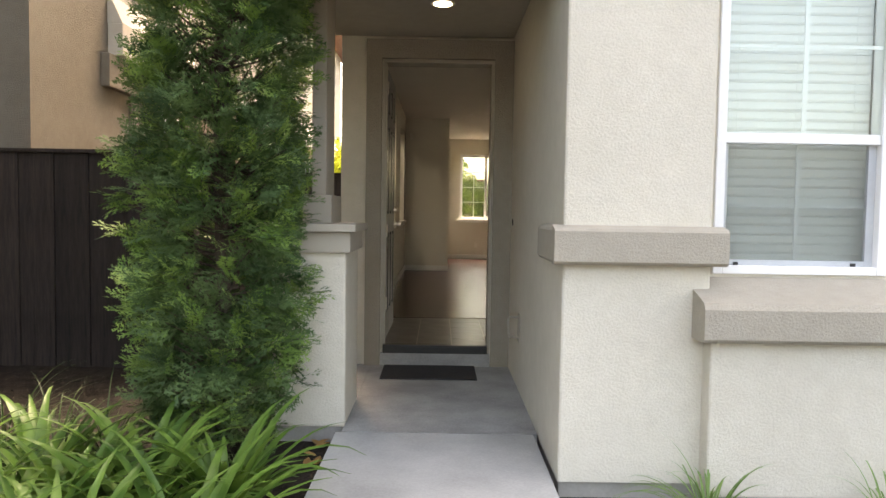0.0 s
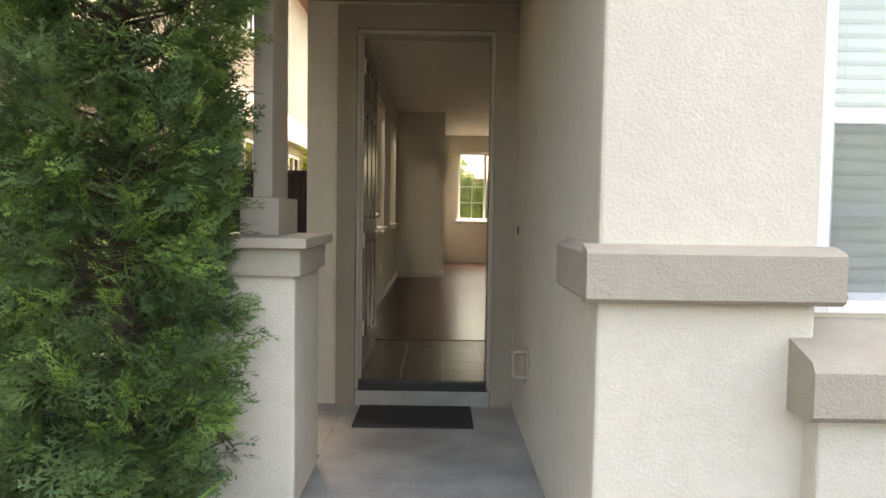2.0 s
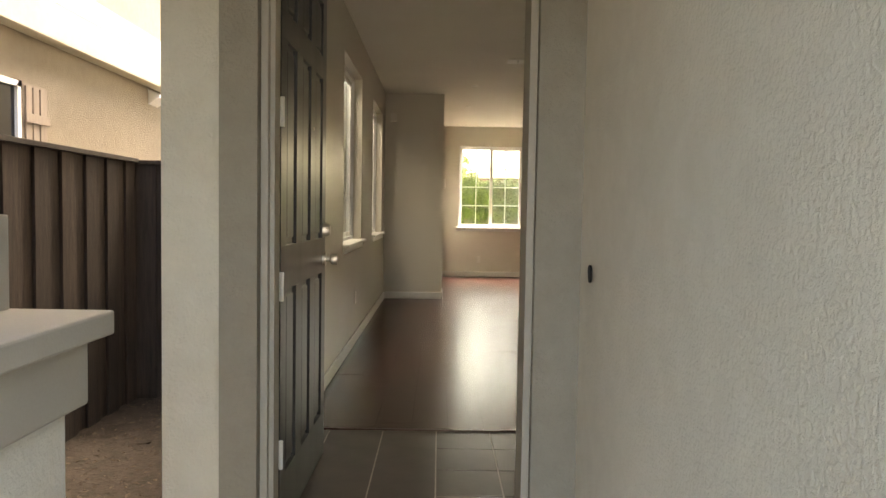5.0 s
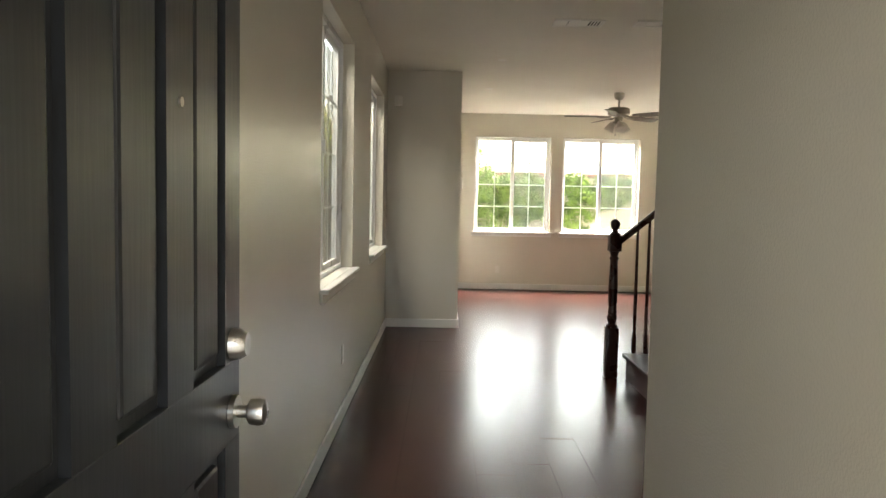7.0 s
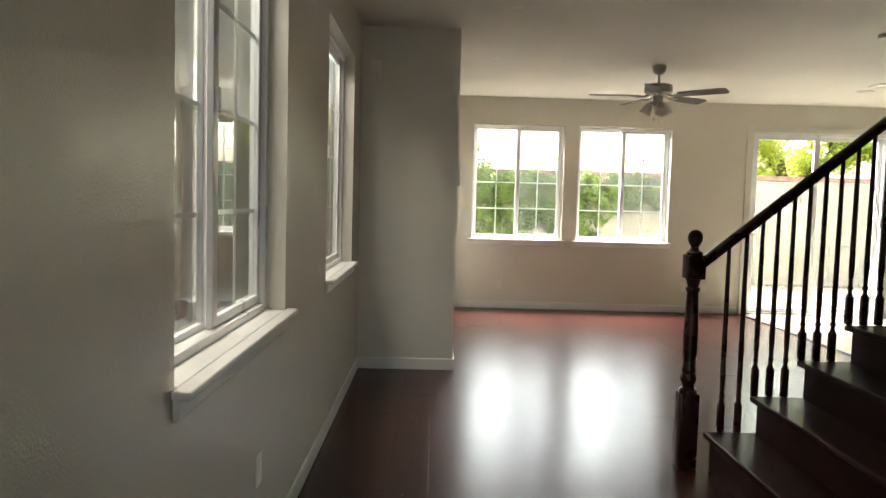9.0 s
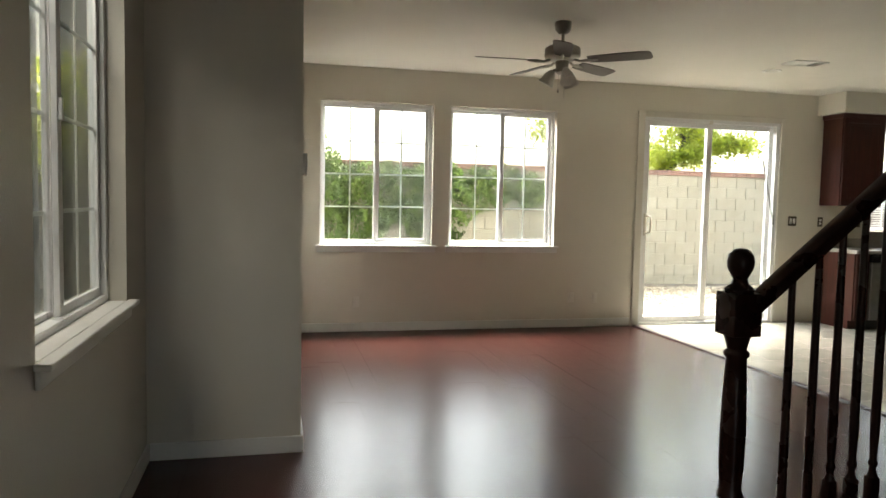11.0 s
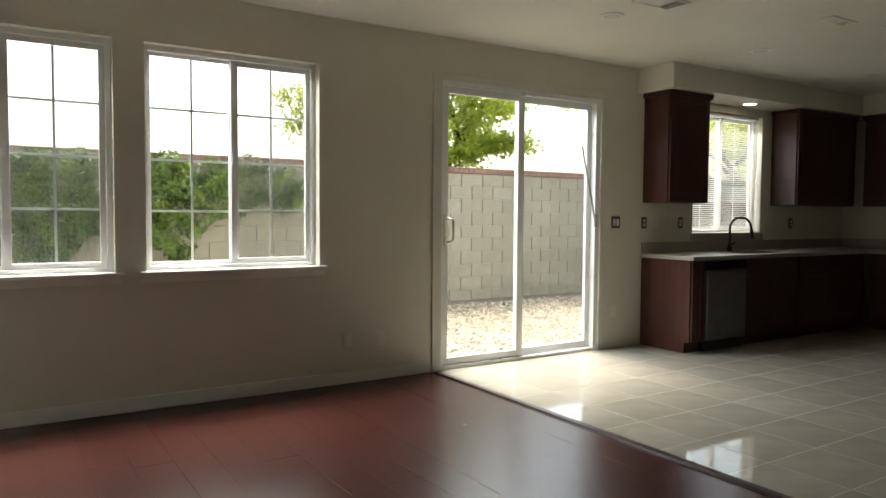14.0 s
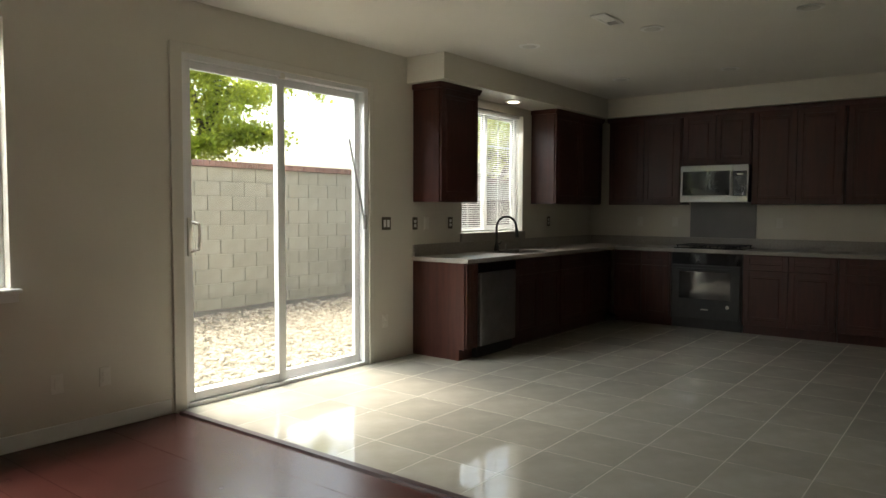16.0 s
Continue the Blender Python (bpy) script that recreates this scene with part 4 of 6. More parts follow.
# ---- ceiling fan ----
def ceiling_fan():
    fx, fy = 1.735, 15.62
    root = thing(empty("ceiling_fan", fx, fy, CEILZ), "brushed nickel ceiling fan with five blades and frosted lights", "ceiling fan")

    def U(o):
        return under(o, root)

    U(Part().lathe([(0.062, 0.0), (0.066, -0.02), (0.058, -0.06), (0.035, -0.085), (0.016, -0.09)], fx, fy, CEILZ, 24).ob("canopy", NICKEL_FAN, None, True))
    U(Part().lathe([(0.012, -0.085), (0.012, -0.165), (0.022, -0.17), (0.022, -0.185)], fx, fy, CEILZ, 14).ob("downrod", NICKEL_FAN, None, True))
    U(Part().lathe([(0.03, -0.175), (0.11, -0.18), (0.132, -0.195), (0.135, -0.25), (0.125, -0.268), (0.085, -0.285), (0.05, -0.29)], fx, fy, CEILZ, 32).ob("motor", NICKEL_FAN, None, True))
    U(Part().lathe([(0.05, -0.285), (0.052, -0.30), (0.045, -0.35), (0.05, -0.37), (0.03, -0.385)], fx, fy, CEILZ, 20).ob("switch_housing", NICKEL_FAN, None, True))
    for k in range(5):
        a = radians(31.6 + 72 * k)
        ca, sa = math.cos(a), math.sin(a)
        tilt = radians(-12)
        q = Part()
        out = []
        for r, w in ((0.20, 0.052), (0.26, 0.060), (0.45, 0.068), (0.60, 0.070), (0.645, 0.062), (0.66, 0.04)):
            out.append((r, w))
        top = [(r, w) for r, w in out] + [(r, -w) for r, w in reversed(out)]
        ring = []
        for zz in (-0.285, -0.291):
            for r, w in top:
                ring.append((fx + ca * r - sa * w * math.cos(tilt), fy + sa * r + ca * w * math.cos(tilt), CEILZ + zz + w * math.sin(tilt)))
        m = len(top)
        q.add(ring, [list(range(m)), list(range(2 * m - 1, m - 1, -1))] + [[i, (i + 1) % m, m + (i + 1) % m, m + i] for i in range(m)])
        U(q.ob("blade", FANBLADE))
        arm = Part().tube([(fx + ca * 0.09, fy + sa * 0.09, CEILZ - 0.278), (fx + ca * 0.14, fy + sa * 0.14, CEILZ - 0.298), (fx + ca * 0.20, fy + sa * 0.20, CEILZ - 0.295), (fx + ca * 0.27, fy + sa * 0.27, CEILZ - 0.294)], [0.012, 0.009, 0.014, 0.007], 8)
        U(arm.ob("blade_arm", NICKEL_FAN, None, True))
    for k in range(3):
        a = radians(-90 + 120 * k)
        ca, sa = math.cos(a), math.sin(a)
        def P(r, z):
            return (fx + ca * r, fy + sa * r, CEILZ + z)
        U(Part().tube([P(0.03, -0.35), P(0.055, -0.352), P(0.07, -0.365)], 0.012, 8).ob("lamp_arm", NICKEL_FAN, None, True))
        U(Part().tube([P(0.065, -0.358), P(0.075, -0.372), P(0.092, -0.398), P(0.108, -0.428), P(0.122, -0.455), P(0.120, -0.450)], [0.022, 0.03, 0.044, 0.052, 0.063, 0.055], 16).ob("glass_shade", FROST, None, True))
    U(Part().tube([(fx - 0.04, fy - 0.03, CEILZ - 0.37), (fx - 0.04, fy - 0.03, CEILZ - 0.50)], 0.0015, 5).lathe([(0.004, -0.53), (0.01, -0.52), (0.008, -0.505), (0.003, -0.50)], fx - 0.04, fy - 0.03, CEILZ, 8).ob("pull_chain", NICKEL_FAN))
    U(Part().tube([(fx + 0.0, fy - 0.05, CEILZ - 0.37), (fx + 0.0, fy - 0.05, CEILZ - 0.57)], 0.0015, 5).ob("pull_chain", NICKEL_FAN))


ceiling_fan()

# ---- kitchen ----
def door_front(p, x0, x1, y, z0, z1):
    """A raised-panel door seen from -y, its front at y - 0.02."""
    s = 0.055
    p.box(x0, x0 + s, y - 0.02, y, z0, z1, 0.003).box(x1 - s, x1, y - 0.02, y, z0, z1, 0.003).box(x0 + s, x1 - s, y - 0.02, y, z0, z0 + s, 0.003).box(x0 + s, x1 - s, y - 0.02, y, z1 - s, z1, 0.003)
    p.box(x0 + s, x1 - s, y - 0.010, y, z0 + s, z1 - s)
    if x1 - x0 > 0.2 and z1 - z0 > 0.25:
        p.box(x0 + s + 0.03, x1 - s - 0.03, y - 0.017, y - 0.006, z0 + s + 0.03, z1 - s - 0.03, 0.005)


def cabinet(name, m, width, depth, z0, z1, doors, label, toe=False, crown=False, drawer=False, group=""):
    """Built facing -y with its back on y = 0 and its left side at x = 0, then set at pose m."""
    root = thing(empty(name), label, "cabinet", group)
    f = -depth
    if toe:
        Part().prism([(0, z0), (f + 0.075, z0), (f + 0.075, z0 + 0.10), (f + 0.02, z0 + 0.10), (f + 0.02, z1), (0, z1)], "x", 0, width).ob("body", CAB_WOOD, root)
        low = z0 + 0.11
    else:
        Part().box(0, width, f + 0.02, 0, z0, z1, 0.002).ob("body", CAB_WOOD, root)
        low = z0 + 0.01
    hi = z1 - 0.012
    n = doors
    for i in range(n):
        a, b = 0.012 + (width - 0.024) * i / n + 0.003, 0.012 + (width - 0.024) * (i + 1) / n - 0.003
        if drawer:
            q = Part()
            door_front(q, a, b, f + 0.02, hi - 0.15, hi)
            q.ob("drawer_front", CAB_WOOD, root)
            q = Part()
            door_front(q, a, b, f + 0.02, low, hi - 0.16)
            q.ob("door", CAB_WOOD, root)
        else:
            q = Part()
            door_front(q, a, b, f + 0.02, low, hi)
            q.ob("door", CAB_WOOD, root)
    if crown:
        Part().prism([(0, z1 - 0.012), (f, z1 - 0.012), (f - 0.006, z1 + 0.004), (f - 0.022, z1 + 0.028), (f - 0.022, z1 + 0.038), (0, z1 + 0.038)], "x", -0.018, width + 0.018).ob("crown", CAB_WOOD, root)
    root.matrix_world = m
    return root


UP0, UP1, BH = 1.42, 2.455, 0.876
cabinet("upper_cabinet", pose(6.075, YF0 - 0.002, 0), 0.60, 0.32, UP0, UP1, 1, "dark cherry wall cabinet with raised panel door", crown=True, group="kitchen wall cabinets")
cabinet("upper_cabinet", pose(8.20, YF0 - 0.002, 0), 1.22, 0.32, UP0, UP1, 2, "dark cherry corner wall cabinet", crown=True, group="kitchen wall cabinets")


def on_right(y):
    """A pose on the right wall, whose cabinets run towards the camera from y."""
    return pose(XR - 0.002, y, 0, 0, 0, -90)


cabinet("upper_cabinet", on_right(17.50), 0.92, 0.32, UP0, UP1, 2, "dark cherry wall cabinet beside the microwave", crown=True, group="kitchen wall cabinets")
cabinet("upper_cabinet", on_right(16.57), 0.77, 0.32, 1.875, UP1, 2, "short dark cherry cabinet over the microwave", crown=True, group="kitchen wall cabinets")
cabinet("upper_cabinet", on_right(15.79), 0.92, 0.32, UP0, UP1, 2, "dark cherry wall cabinet with raised panels", crown=True, group="kitchen wall cabinets")
cabinet("upper_cabinet", on_right(14.86), 0.92, 0.32, UP0, UP1, 2, "dark cherry wall cabinet with raised panels", crown=True, group="kitchen wall cabinets")

cabinet("base_cabinet", pose(6.075, YF0 - 0.002, 0), 0.20, 0.61, 0.001, BH, 1, "dark cherry base cabinet end", toe=True, group="kitchen base cabinets")
cabinet("base_cabinet", pose(6.885, YF0 - 0.002, 0), 0.92, 0.61, 0.001, BH, 2, "dark cherry sink base cabinet", toe=True, drawer=True, group="kitchen base cabinets")
cabinet("base_cabinet", pose(7.81, YF0 - 0.002, 0), 1.30, 0.61, 0.001, BH, 2, "dark cherry corner base cabinet", toe=True, drawer=True, group="kitchen base cabinets")
cabinet("base_cabinet", on_right(17.28), 0.70, 0.61, 0.001, BH, 2, "dark cherry base cabinet beside the oven", toe=True, drawer=True, group="kitchen base cabinets")
cabinet("base_cabinet", on_right(15.78), 0.92, 0.61, 0.001, BH, 2, "dark cherry base cabinet with drawers", toe=True, drawer=True, group="kitchen base cabinets")
cabinet("base_cabinet", on_right(14.855), 0.92, 0.61, 0.001, BH, 2, "dark cherry base cabinet with drawers", toe=True, drawer=True, group="kitchen base cabinets")


def dishwasher():
    root = thing(empty("dishwasher", 6.58, 17.6, 0), "stainless dishwasher under the counter", "dishwasher")
    x0, x1 = 6.28, 6.88
    under(Part().box(x0, x1, 17.32, YF0 - 0.01, 0.002, BH - 0.004).ob("body", BLACK_IRON), root)
    under(Part().box(x0 + 0.004, x1 - 0.004, 17.275, 17.318, 0.11, 0.775, 0.006).ob("door", STEEL_DARK), root)
    under(Part().box(x0 + 0.004, x1 - 0.004, 17.275, 17.318, 0.78, 0.868, 0.006).box(x0 + 0.05, x1 - 0.05, 17.262, 17.28, 0.785, 0.80, 0.004).ob("control_panel", BLACK_GLASS), root)


dishwasher()


def counter():
    root = thing(empty("countertop", 7.0, 17.6, BH), "speckled beige-gray kitchen countertop with backsplash", "countertop")
    z0, z1 = BH, 0.914
    fx0, fy = 6.055, 17.262
    rx = XR - 0.002 - 0.637
    sx0, sx1, sy0, sy1 = 7.02, 7.72, 17.36, 17.76      # sink cut-out
    p = Part()
    for b in ((fx0, sx0, fy, YF0 - 0.003), (sx1, XR - 0.003, fy, YF0 - 0.003), (sx0, sx1, fy, sy0), (sx0, sx1, sy1, YF0 - 0.003), (rx, XR - 0.003, 13.93, fy)):
        p.box(*b, z0, z1)
    under(p.ob("slab", COUNTER), root)
    b = Part().box(fx0 + 0.01, XR - 0.02, YF0 - 0.022, YF0 - 0.003, z1, z1 + 0.11, 0.003).box(XR - 0.022, XR - 0.003, 13.93, YF0 - 0.024, z1, z1 + 0.11, 0.003)
    b.box(KWIN[0] - 0.03, KWIN[1] + 0.03, YF0 - 0.0225, YF0 - 0.003, z1 + 0.111, KWIN[2] - 0.002)
    under(b.ob("backsplash", COUNTER), root)
    s = Part().box(sx0, sx1, sy0, sy1, 0.72, 0.73).box(sx0, sx0 + 0.012, sy0, sy1, 0.73, z1 + 0.003, 0.002).box(sx1 - 0.012, sx1, sy0, sy1, 0.73, z1 + 0.003, 0.002) \
        .box(sx0 + 0.012, sx1 - 0.012, sy0, sy0 + 0.012, 0.73, z1 + 0.003, 0.002).box(sx0 + 0.012, sx1 - 0.012, sy1 - 0.012, sy1, 0.73, z1 + 0.003, 0.002)
    under(s.ob("sink", STEEL), root)


counter()


def faucet():
    x, y, z = 7.36, 17.82, 0.914
    root = thing(empty("faucet", x, y, z), "black gooseneck pull-down kitchen faucet", "faucet")
    arc = [(x, y, z + 0.02), (x, y, z + 0.25)] + [(x + 0.10 * (1 - math.cos(a)), y - 0.06 * (1 - math.cos(a)), z + 0.25 + 0.115 * math.sin(a)) for a in [radians(v) for v in range(15, 181, 15)]] + [(x + 0.205, y - 0.124, z + 0.21)]
    under(Part().tube([(x, y, z), (x, y, z + 0.012), (x, y, z + 0.05), (x, y, z + 0.09)], [0.028, 0.028, 0.022, 0.014], 14).tube(arc, 0.0125, 10).tube([(x + 0.203, y - 0.122, z + 0.235), (x + 0.208, y - 0.126, z + 0.14)], [0.016, 0.019], 12).ob("spout", BLACK_IRON, None, True), root)
    under(Part().tube([(x + 0.02, y, z + 0.07), (x + 0.05, y - 0.01, z + 0.075), (x + 0.075, y - 0.015, z + 0.10)], [0.011, 0.008, 0.007], 8).ob("lever", BLACK_IRON, None, True), root)
    thing(Part().lathe([(0.016, 0), (0.016, 0.01), (0.009, 0.02), (0.009, 0.055), (0.012, 0.06), (0.012, 0.066)], 7.53, 17.81, 0.914, 12).ob("soap_dispenser", STEEL, None, True), "small steel soap dispenser beside the sink", "dispenser")


faucet()


def microwave():
    root = thing(empty("microwave", 9.5, 16.18, 1.45), "stainless over-the-range microwave with black window", "microwave")
    x, y0, y1, z0, z1 = 9.36, 15.805, 16.56, 1.447, 1.868
    under(Part().box(x + 0.03, XR - 0.003, y0, y1, z0, z1, 0.004).ob("body", BLACK_IRON), root)
    under(Part().box(x, x + 0.03, y0 + 0.165, y1, z0 + 0.07, z1, 0.004).box(x, x + 0.03, y0, y1, z0, z0 + 0.068, 0.004).box(x, x + 0.03, y0, y0 + 0.163, z1 - 0.07, z1, 0.004).box(x, x + 0.03, y0, y0 + 0.012, z0 + 0.07, z1 - 0.07).ob("door", STEEL), root)
    under(Part().box(x - 0.003, x + 0.004, y0 + 0.195, y1 - 0.025, z0 + 0.078, z1 - 0.065, 0.002).ob("door_window", BLACK_GLASS), root)
    under(Part().box(x - 0.002, x + 0.02, y0 + 0.013, y0 + 0.16, z0 + 0.07, z1 - 0.072, 0.002).ob("control_panel", BLACK_GLASS), root)
    under(Part().box(x - 0.035, x - 0.022, y0 + 0.17, y0 + 0.188, z0 + 0.075, z1 - 0.075, 0.004).box(x - 0.023, x, y0 + 0.172, y0 + 0.186, z0 + 0.09, z0 + 0.105).box(x - 0.023, x, y0 + 0.172, y0 + 0.186, z1 - 0.105, z1 - 0.09).ob("handle", STEEL), root)
    under(Part().box(x - 0.0035, x - 0.002, y0 + 0.05, y0 + 0.12, z1 - 0.115, z1 - 0.10).ob("display", PLATE), root)


microwave()


def oven():
    root = thing(empty("oven", 9.4, 16.18, 0), "black built-in oven with reflective glass door", "oven")
    x = XR - 0.002 - 0.61
    y0, y1 = 15.79, 16.57
    under(Part().prism([(XR - 0.004, 0.001), (x + 0.075, 0.001), (x + 0.075, 0.10), (x + 0.03, 0.10), (x + 0.03, BH), (XR - 0.004, BH)], "y", y0, y1).ob("body", BLACK_IRON), root)
    under(Part().box(x + 0.005, x + 0.03, y0 + 0.012, y1 - 0.012, 0.74, 0.868, 0.003).ob("control_panel", BLACK_GLASS), root)
    under(Part().box(x - 0.005, x + 0.03, y0 + 0.012, y1 - 0.012, 0.13, 0.73, 0.004).ob("door", BLACK_IRON), root)
    under(Part().box(x - 0.008, x - 0.004, y0 + 0.11, y1 - 0.10, 0.35, 0.66, 0.001).ob("door_window", OVEN_GLASS), root)
    under(Part().tube([(x - 0.045, y0 + 0.06, 0.69), (x - 0.045, y1 - 0.06, 0.69)], 0.011, 10).tube([(x - 0.045, y0 + 0.09, 0.69), (x, y0 + 0.09, 0.69)], 0.008, 8).tube([(x - 0.045, y1 - 0.09, 0.69), (x, y1 - 0.09, 0.69)], 0.008, 8).ob("handle", BLACK_IRON, None, True), root)
    under(Part().box(x - 0.0065, x - 0.0045, 16.14, 16.22, 0.225, 0.24).ob("badge", NICKEL), root)
    under(Part().tube([(x - 0.004, y0 + 0.14, 0.275), (x - 0.008, y0 + 0.14, 0.275)], 0.02, 16).ob("sticker", PLATE), root)


oven()


def cooktop():
    root = thing(empty("cooktop", 9.45, 16.18, 0.914), "black gas cooktop with iron grates on the counter", "cooktop")
    under(Part().box(9.19, 9.68, 15.80, 16.56, 0.9145, 0.925, 0.003).ob("plate", BLACK_GLASS), root)
    for y0, y1 in ((15.82, 16.17), (16.19, 16.54)):
        g = Part()
        for k in range(4):
            y = y0 + 0.02 + (y1 - y0 - 0.04) * k / 3
            g.box(9.21, 9.66, y - 0.006, y + 0.006, 0.945, 0.957, 0.002)
        for x in (9.21, 9.435, 9.65):
            g.box(x, x + 0.012, y0, y1, 0.945, 0.957, 0.002)
        for x in (9.212, 9.648):
            for y in (y0 + 0.008, y1 - 0.02):
                g.box(x, x + 0.01, y, y + 0.012, 0.925, 0.946)
        under(g.ob("grate", BLACK_IRON), root)
        for x in (9.32, 9.55):
            under(Part().lathe([(0.04, 0.925), (0.04, 0.935), (0.03, 0.942), (0.01, 0.943)], x, (y0 + y1) / 2, 0, 14).ob("burner", BLACK_IRON, None, True), root)


cooktop()
thing(Part().box(XR - 0.012, XR - 0.003, 15.80, 16.56, 1.026, 1.446, 0.002).ob("splash_panel", GRAY_PANEL), "plain gray splash panel behind the cooktop", "panel")
soff = Part().box(5.985, XR - 0.001, 17.475, YF0 - 0.001, UP1 + 0.039, CEILZ - 0.001, 0.004).box(XR - 0.43, XR - 0.001, 12.5, 17.474, UP1 + 0.039, CEILZ - 0.001, 0.004)
struct(soff.ob("ceiling_soffit", WALL), "off-white boxed soffit over the wall cabinets", "soffit")


def can_light(x, y, z, lit, label):
    root = thing(empty("recessed_light", x, y, z), label, "ceiling light", "recessed ceiling lights")
    under(Part().lathe([(0.062, -0.005), (0.064, -0.001), (0.088, -0.001), (0.09, -0.007), (0.08, -0.009)], x, y, z, 24).ob("rim", WHITE, None, True), root)
    under(Part().lathe([(0.060, -0.0115), (0.061, -0.0095)], x, y, z, 20).ob("lens", LAMP_ON if lit else FROST), root)


for x, y in ((4.41, 16.73), (6.26, 16.78), (6.32, 15.74), (6.41, 14.67), (8.15, 16.79), (8.24, 15.71)):
    can_light(x, y, CEILZ, False, "unlit recessed light in the white ceiling")
can_light(7.45, 17.68, UP1 + 0.039, True, "lit recessed light in the soffit over the sink")


def vent(x, y, w, d, label):
    root = thing(empty("air_vent", x, y, CEILZ), label, "air vent", "ceiling air vents")
    z = CEILZ
    under(Part().box(x - w / 2, x + w / 2, y - d / 2, y - d / 2 + 0.02, z - 0.012, z - 0.001, 0.003).box(x - w / 2, x + w / 2, y + d / 2 - 0.02, y + d / 2, z - 0.012, z - 0.001, 0.003)
          .box(x - w / 2, x - w / 2 + 0.02, y - d / 2, y + d / 2, z - 0.012, z - 0.001, 0.003).box(x + w / 2 - 0.02, x + w / 2, y - d / 2, y + d / 2, z - 0.012, z - 0.001, 0.003)
          .box(x - w * 0.2, x + w * 0.2, y - d / 2 + 0.02, y + d / 2 - 0.02, z - 0.008, z - 0.003).ob("frame", WHITE), root)
    under(Part().box(x - w / 2 + 0.02, x + w / 2 - 0.02, y - d / 2 + 0.02, y + d / 2 - 0.02, z - 0.003, z - 0.001).ob("duct", HOLE), root)
    for k in range(4):
        for sgn in (-1, 1):
            u = x + sgn * (w * 0.22 + (w * 0.26 - 0.01) * (k + 0.5) / 4)
            under(Part().prism([(u - 0.009, z - 0.012), (u - 0.006, z - 0.013), (u + 0.010, z - 0.004), (u + 0.007, z - 0.003)] if sgn > 0 else [(u + 0.009, z - 0.012), (u + 0.006, z - 0.013), (u - 0.010, z - 0.004), (u - 0.007, z - 0.003)],
                               "y", y - d / 2 + 0.02, y + d / 2 - 0.02).ob("louvre", WHITE), root)


vent(0.60, 12.27, 0.38, 0.20, "white ceiling air vent with louvres over the hall")
vent(4.43, 16.30, 0.36, 0.20, "white ceiling air vent with louvres")
vent(1.17, 12.25, 0.30, 0.16, "white ceiling air vent near the stairs")
vent(5.87, 15.9, 0.32, 0.12, "white ceiling fixture plate over the kitchen")
thing(Part().lathe([(0.065, 0.0), (0.066, -0.015), (0.06, -0.03), (0.03, -0.036), (0.005, -0.036)], 3.03, 14.18, CEILZ, 24).ob("smoke_detector", PLATE, None, True), "ivory round smoke detector on the ceiling", "smoke detector")
for x, y in ((0.146, 13.74), (0.138, 15.47)):
    thing(Part().lathe([(0.04, 0.0), (0.04, -0.004), (0.03, -0.007), (0.004, -0.007)], x, y, CEILZ, 16).ob("sprinkler_cover", WHITE, None, True), "small white round sprinkler cover on the ceiling", "sprinkler", "sprinkler covers")


def plate(m, w, h, mat, kind, label, cat):
    """An outlet or switch plate facing -y at the origin, set at pose m."""
    root = thing(empty(cat.replace(" ", "_") if cat != "outlet" else "outlet"), label, cat)
    Part().box(-w / 2, w / 2, -0.006, 0, -h / 2, h / 2, 0.002).ob("cover", mat, root)
    inner = Part()
    if kind == "outlet":
        for z in (-0.02, 0.02):
            inner.box(-0.016, 0.016, -0.009, -0.004, z - 0.014, z + 0.014, 0.003)
    else:
        n = 2 if w > 0.09 else 1
        for i in range(n):
            x = (i - (n - 1) / 2) * 0.046
            inner.box(x - 0.016, x + 0.016, -0.010, -0.004, -0.033, 0.033, 0.003)
    inner.ob("insert", WHITE if mat is PLATE_DARK else PLATE, root)
    root.matrix_world = m
    return root


FAR = YF0 - 0.0005
for x, z in ((0.466, 0.31), (3.155, 0.325), (5.69, 0.355)):
    plate(pose(x, FAR, z), 0.07, 0.115, PLATE, "outlet", "ivory wall outlet above the baseboard", "outlet")
plate(pose(2.874, FAR, 0.332), 0.07, 0.115, PLATE, "switch", "ivory cable wall plate above the baseboard", "outlet")
plate(pose(5.704, FAR, 1.225), 0.115, 0.115, PLATE_DARK, "switch", "bronze double switch plate beside the sliding door", "light switch")
for x in (6.10, 6.645):
    plate(pose(x, FAR, 1.22), 0.07, 0.115, PLATE_DARK, "outlet", "bronze outlet plate over the counter", "outlet")
plate(pose(6.27, FAR, 1.22), 0.07, 0.115, PLATE, "switch", "ivory switch plate over the counter", "light switch")
for x in (8.62,):
    plate(pose(x, FAR, 1.215), 0.07, 0.115, PLATE_DARK, "outlet", "bronze outlet plate over the counter", "outlet")
for y in (17.2, 16.75, 15.55, 14.5):
    plate(pose(XR - 0.0005, y, 1.21, 0, 0, -90), 0.07, 0.115, PLATE, "outlet", "ivory outlet plate over the counter", "outlet")
plate(pose(XL1 + 0.0005, 11.17, 0.40, 0, 0, 90), 0.07, 0.115, PLATE, "outlet", "ivory wall outlet in the hall", "outlet")
plate(pose(0.2635, 7.66, 1.125, 0, 0, -90), 0.115, 0.125, PLATE_DARK, "switch", "bronze double switch plate in the hall", "light switch")
thing(Part().box(-0.2195, -0.19, 14.52, 14.60, 1.50, 1.62, 0.004).box(-0.19, -0.186, 14.535, 14.585, 1.55, 1.60, 0.002).ob("thermostat", PLATE), "ivory wall thermostat at the wall corner", "thermostat")
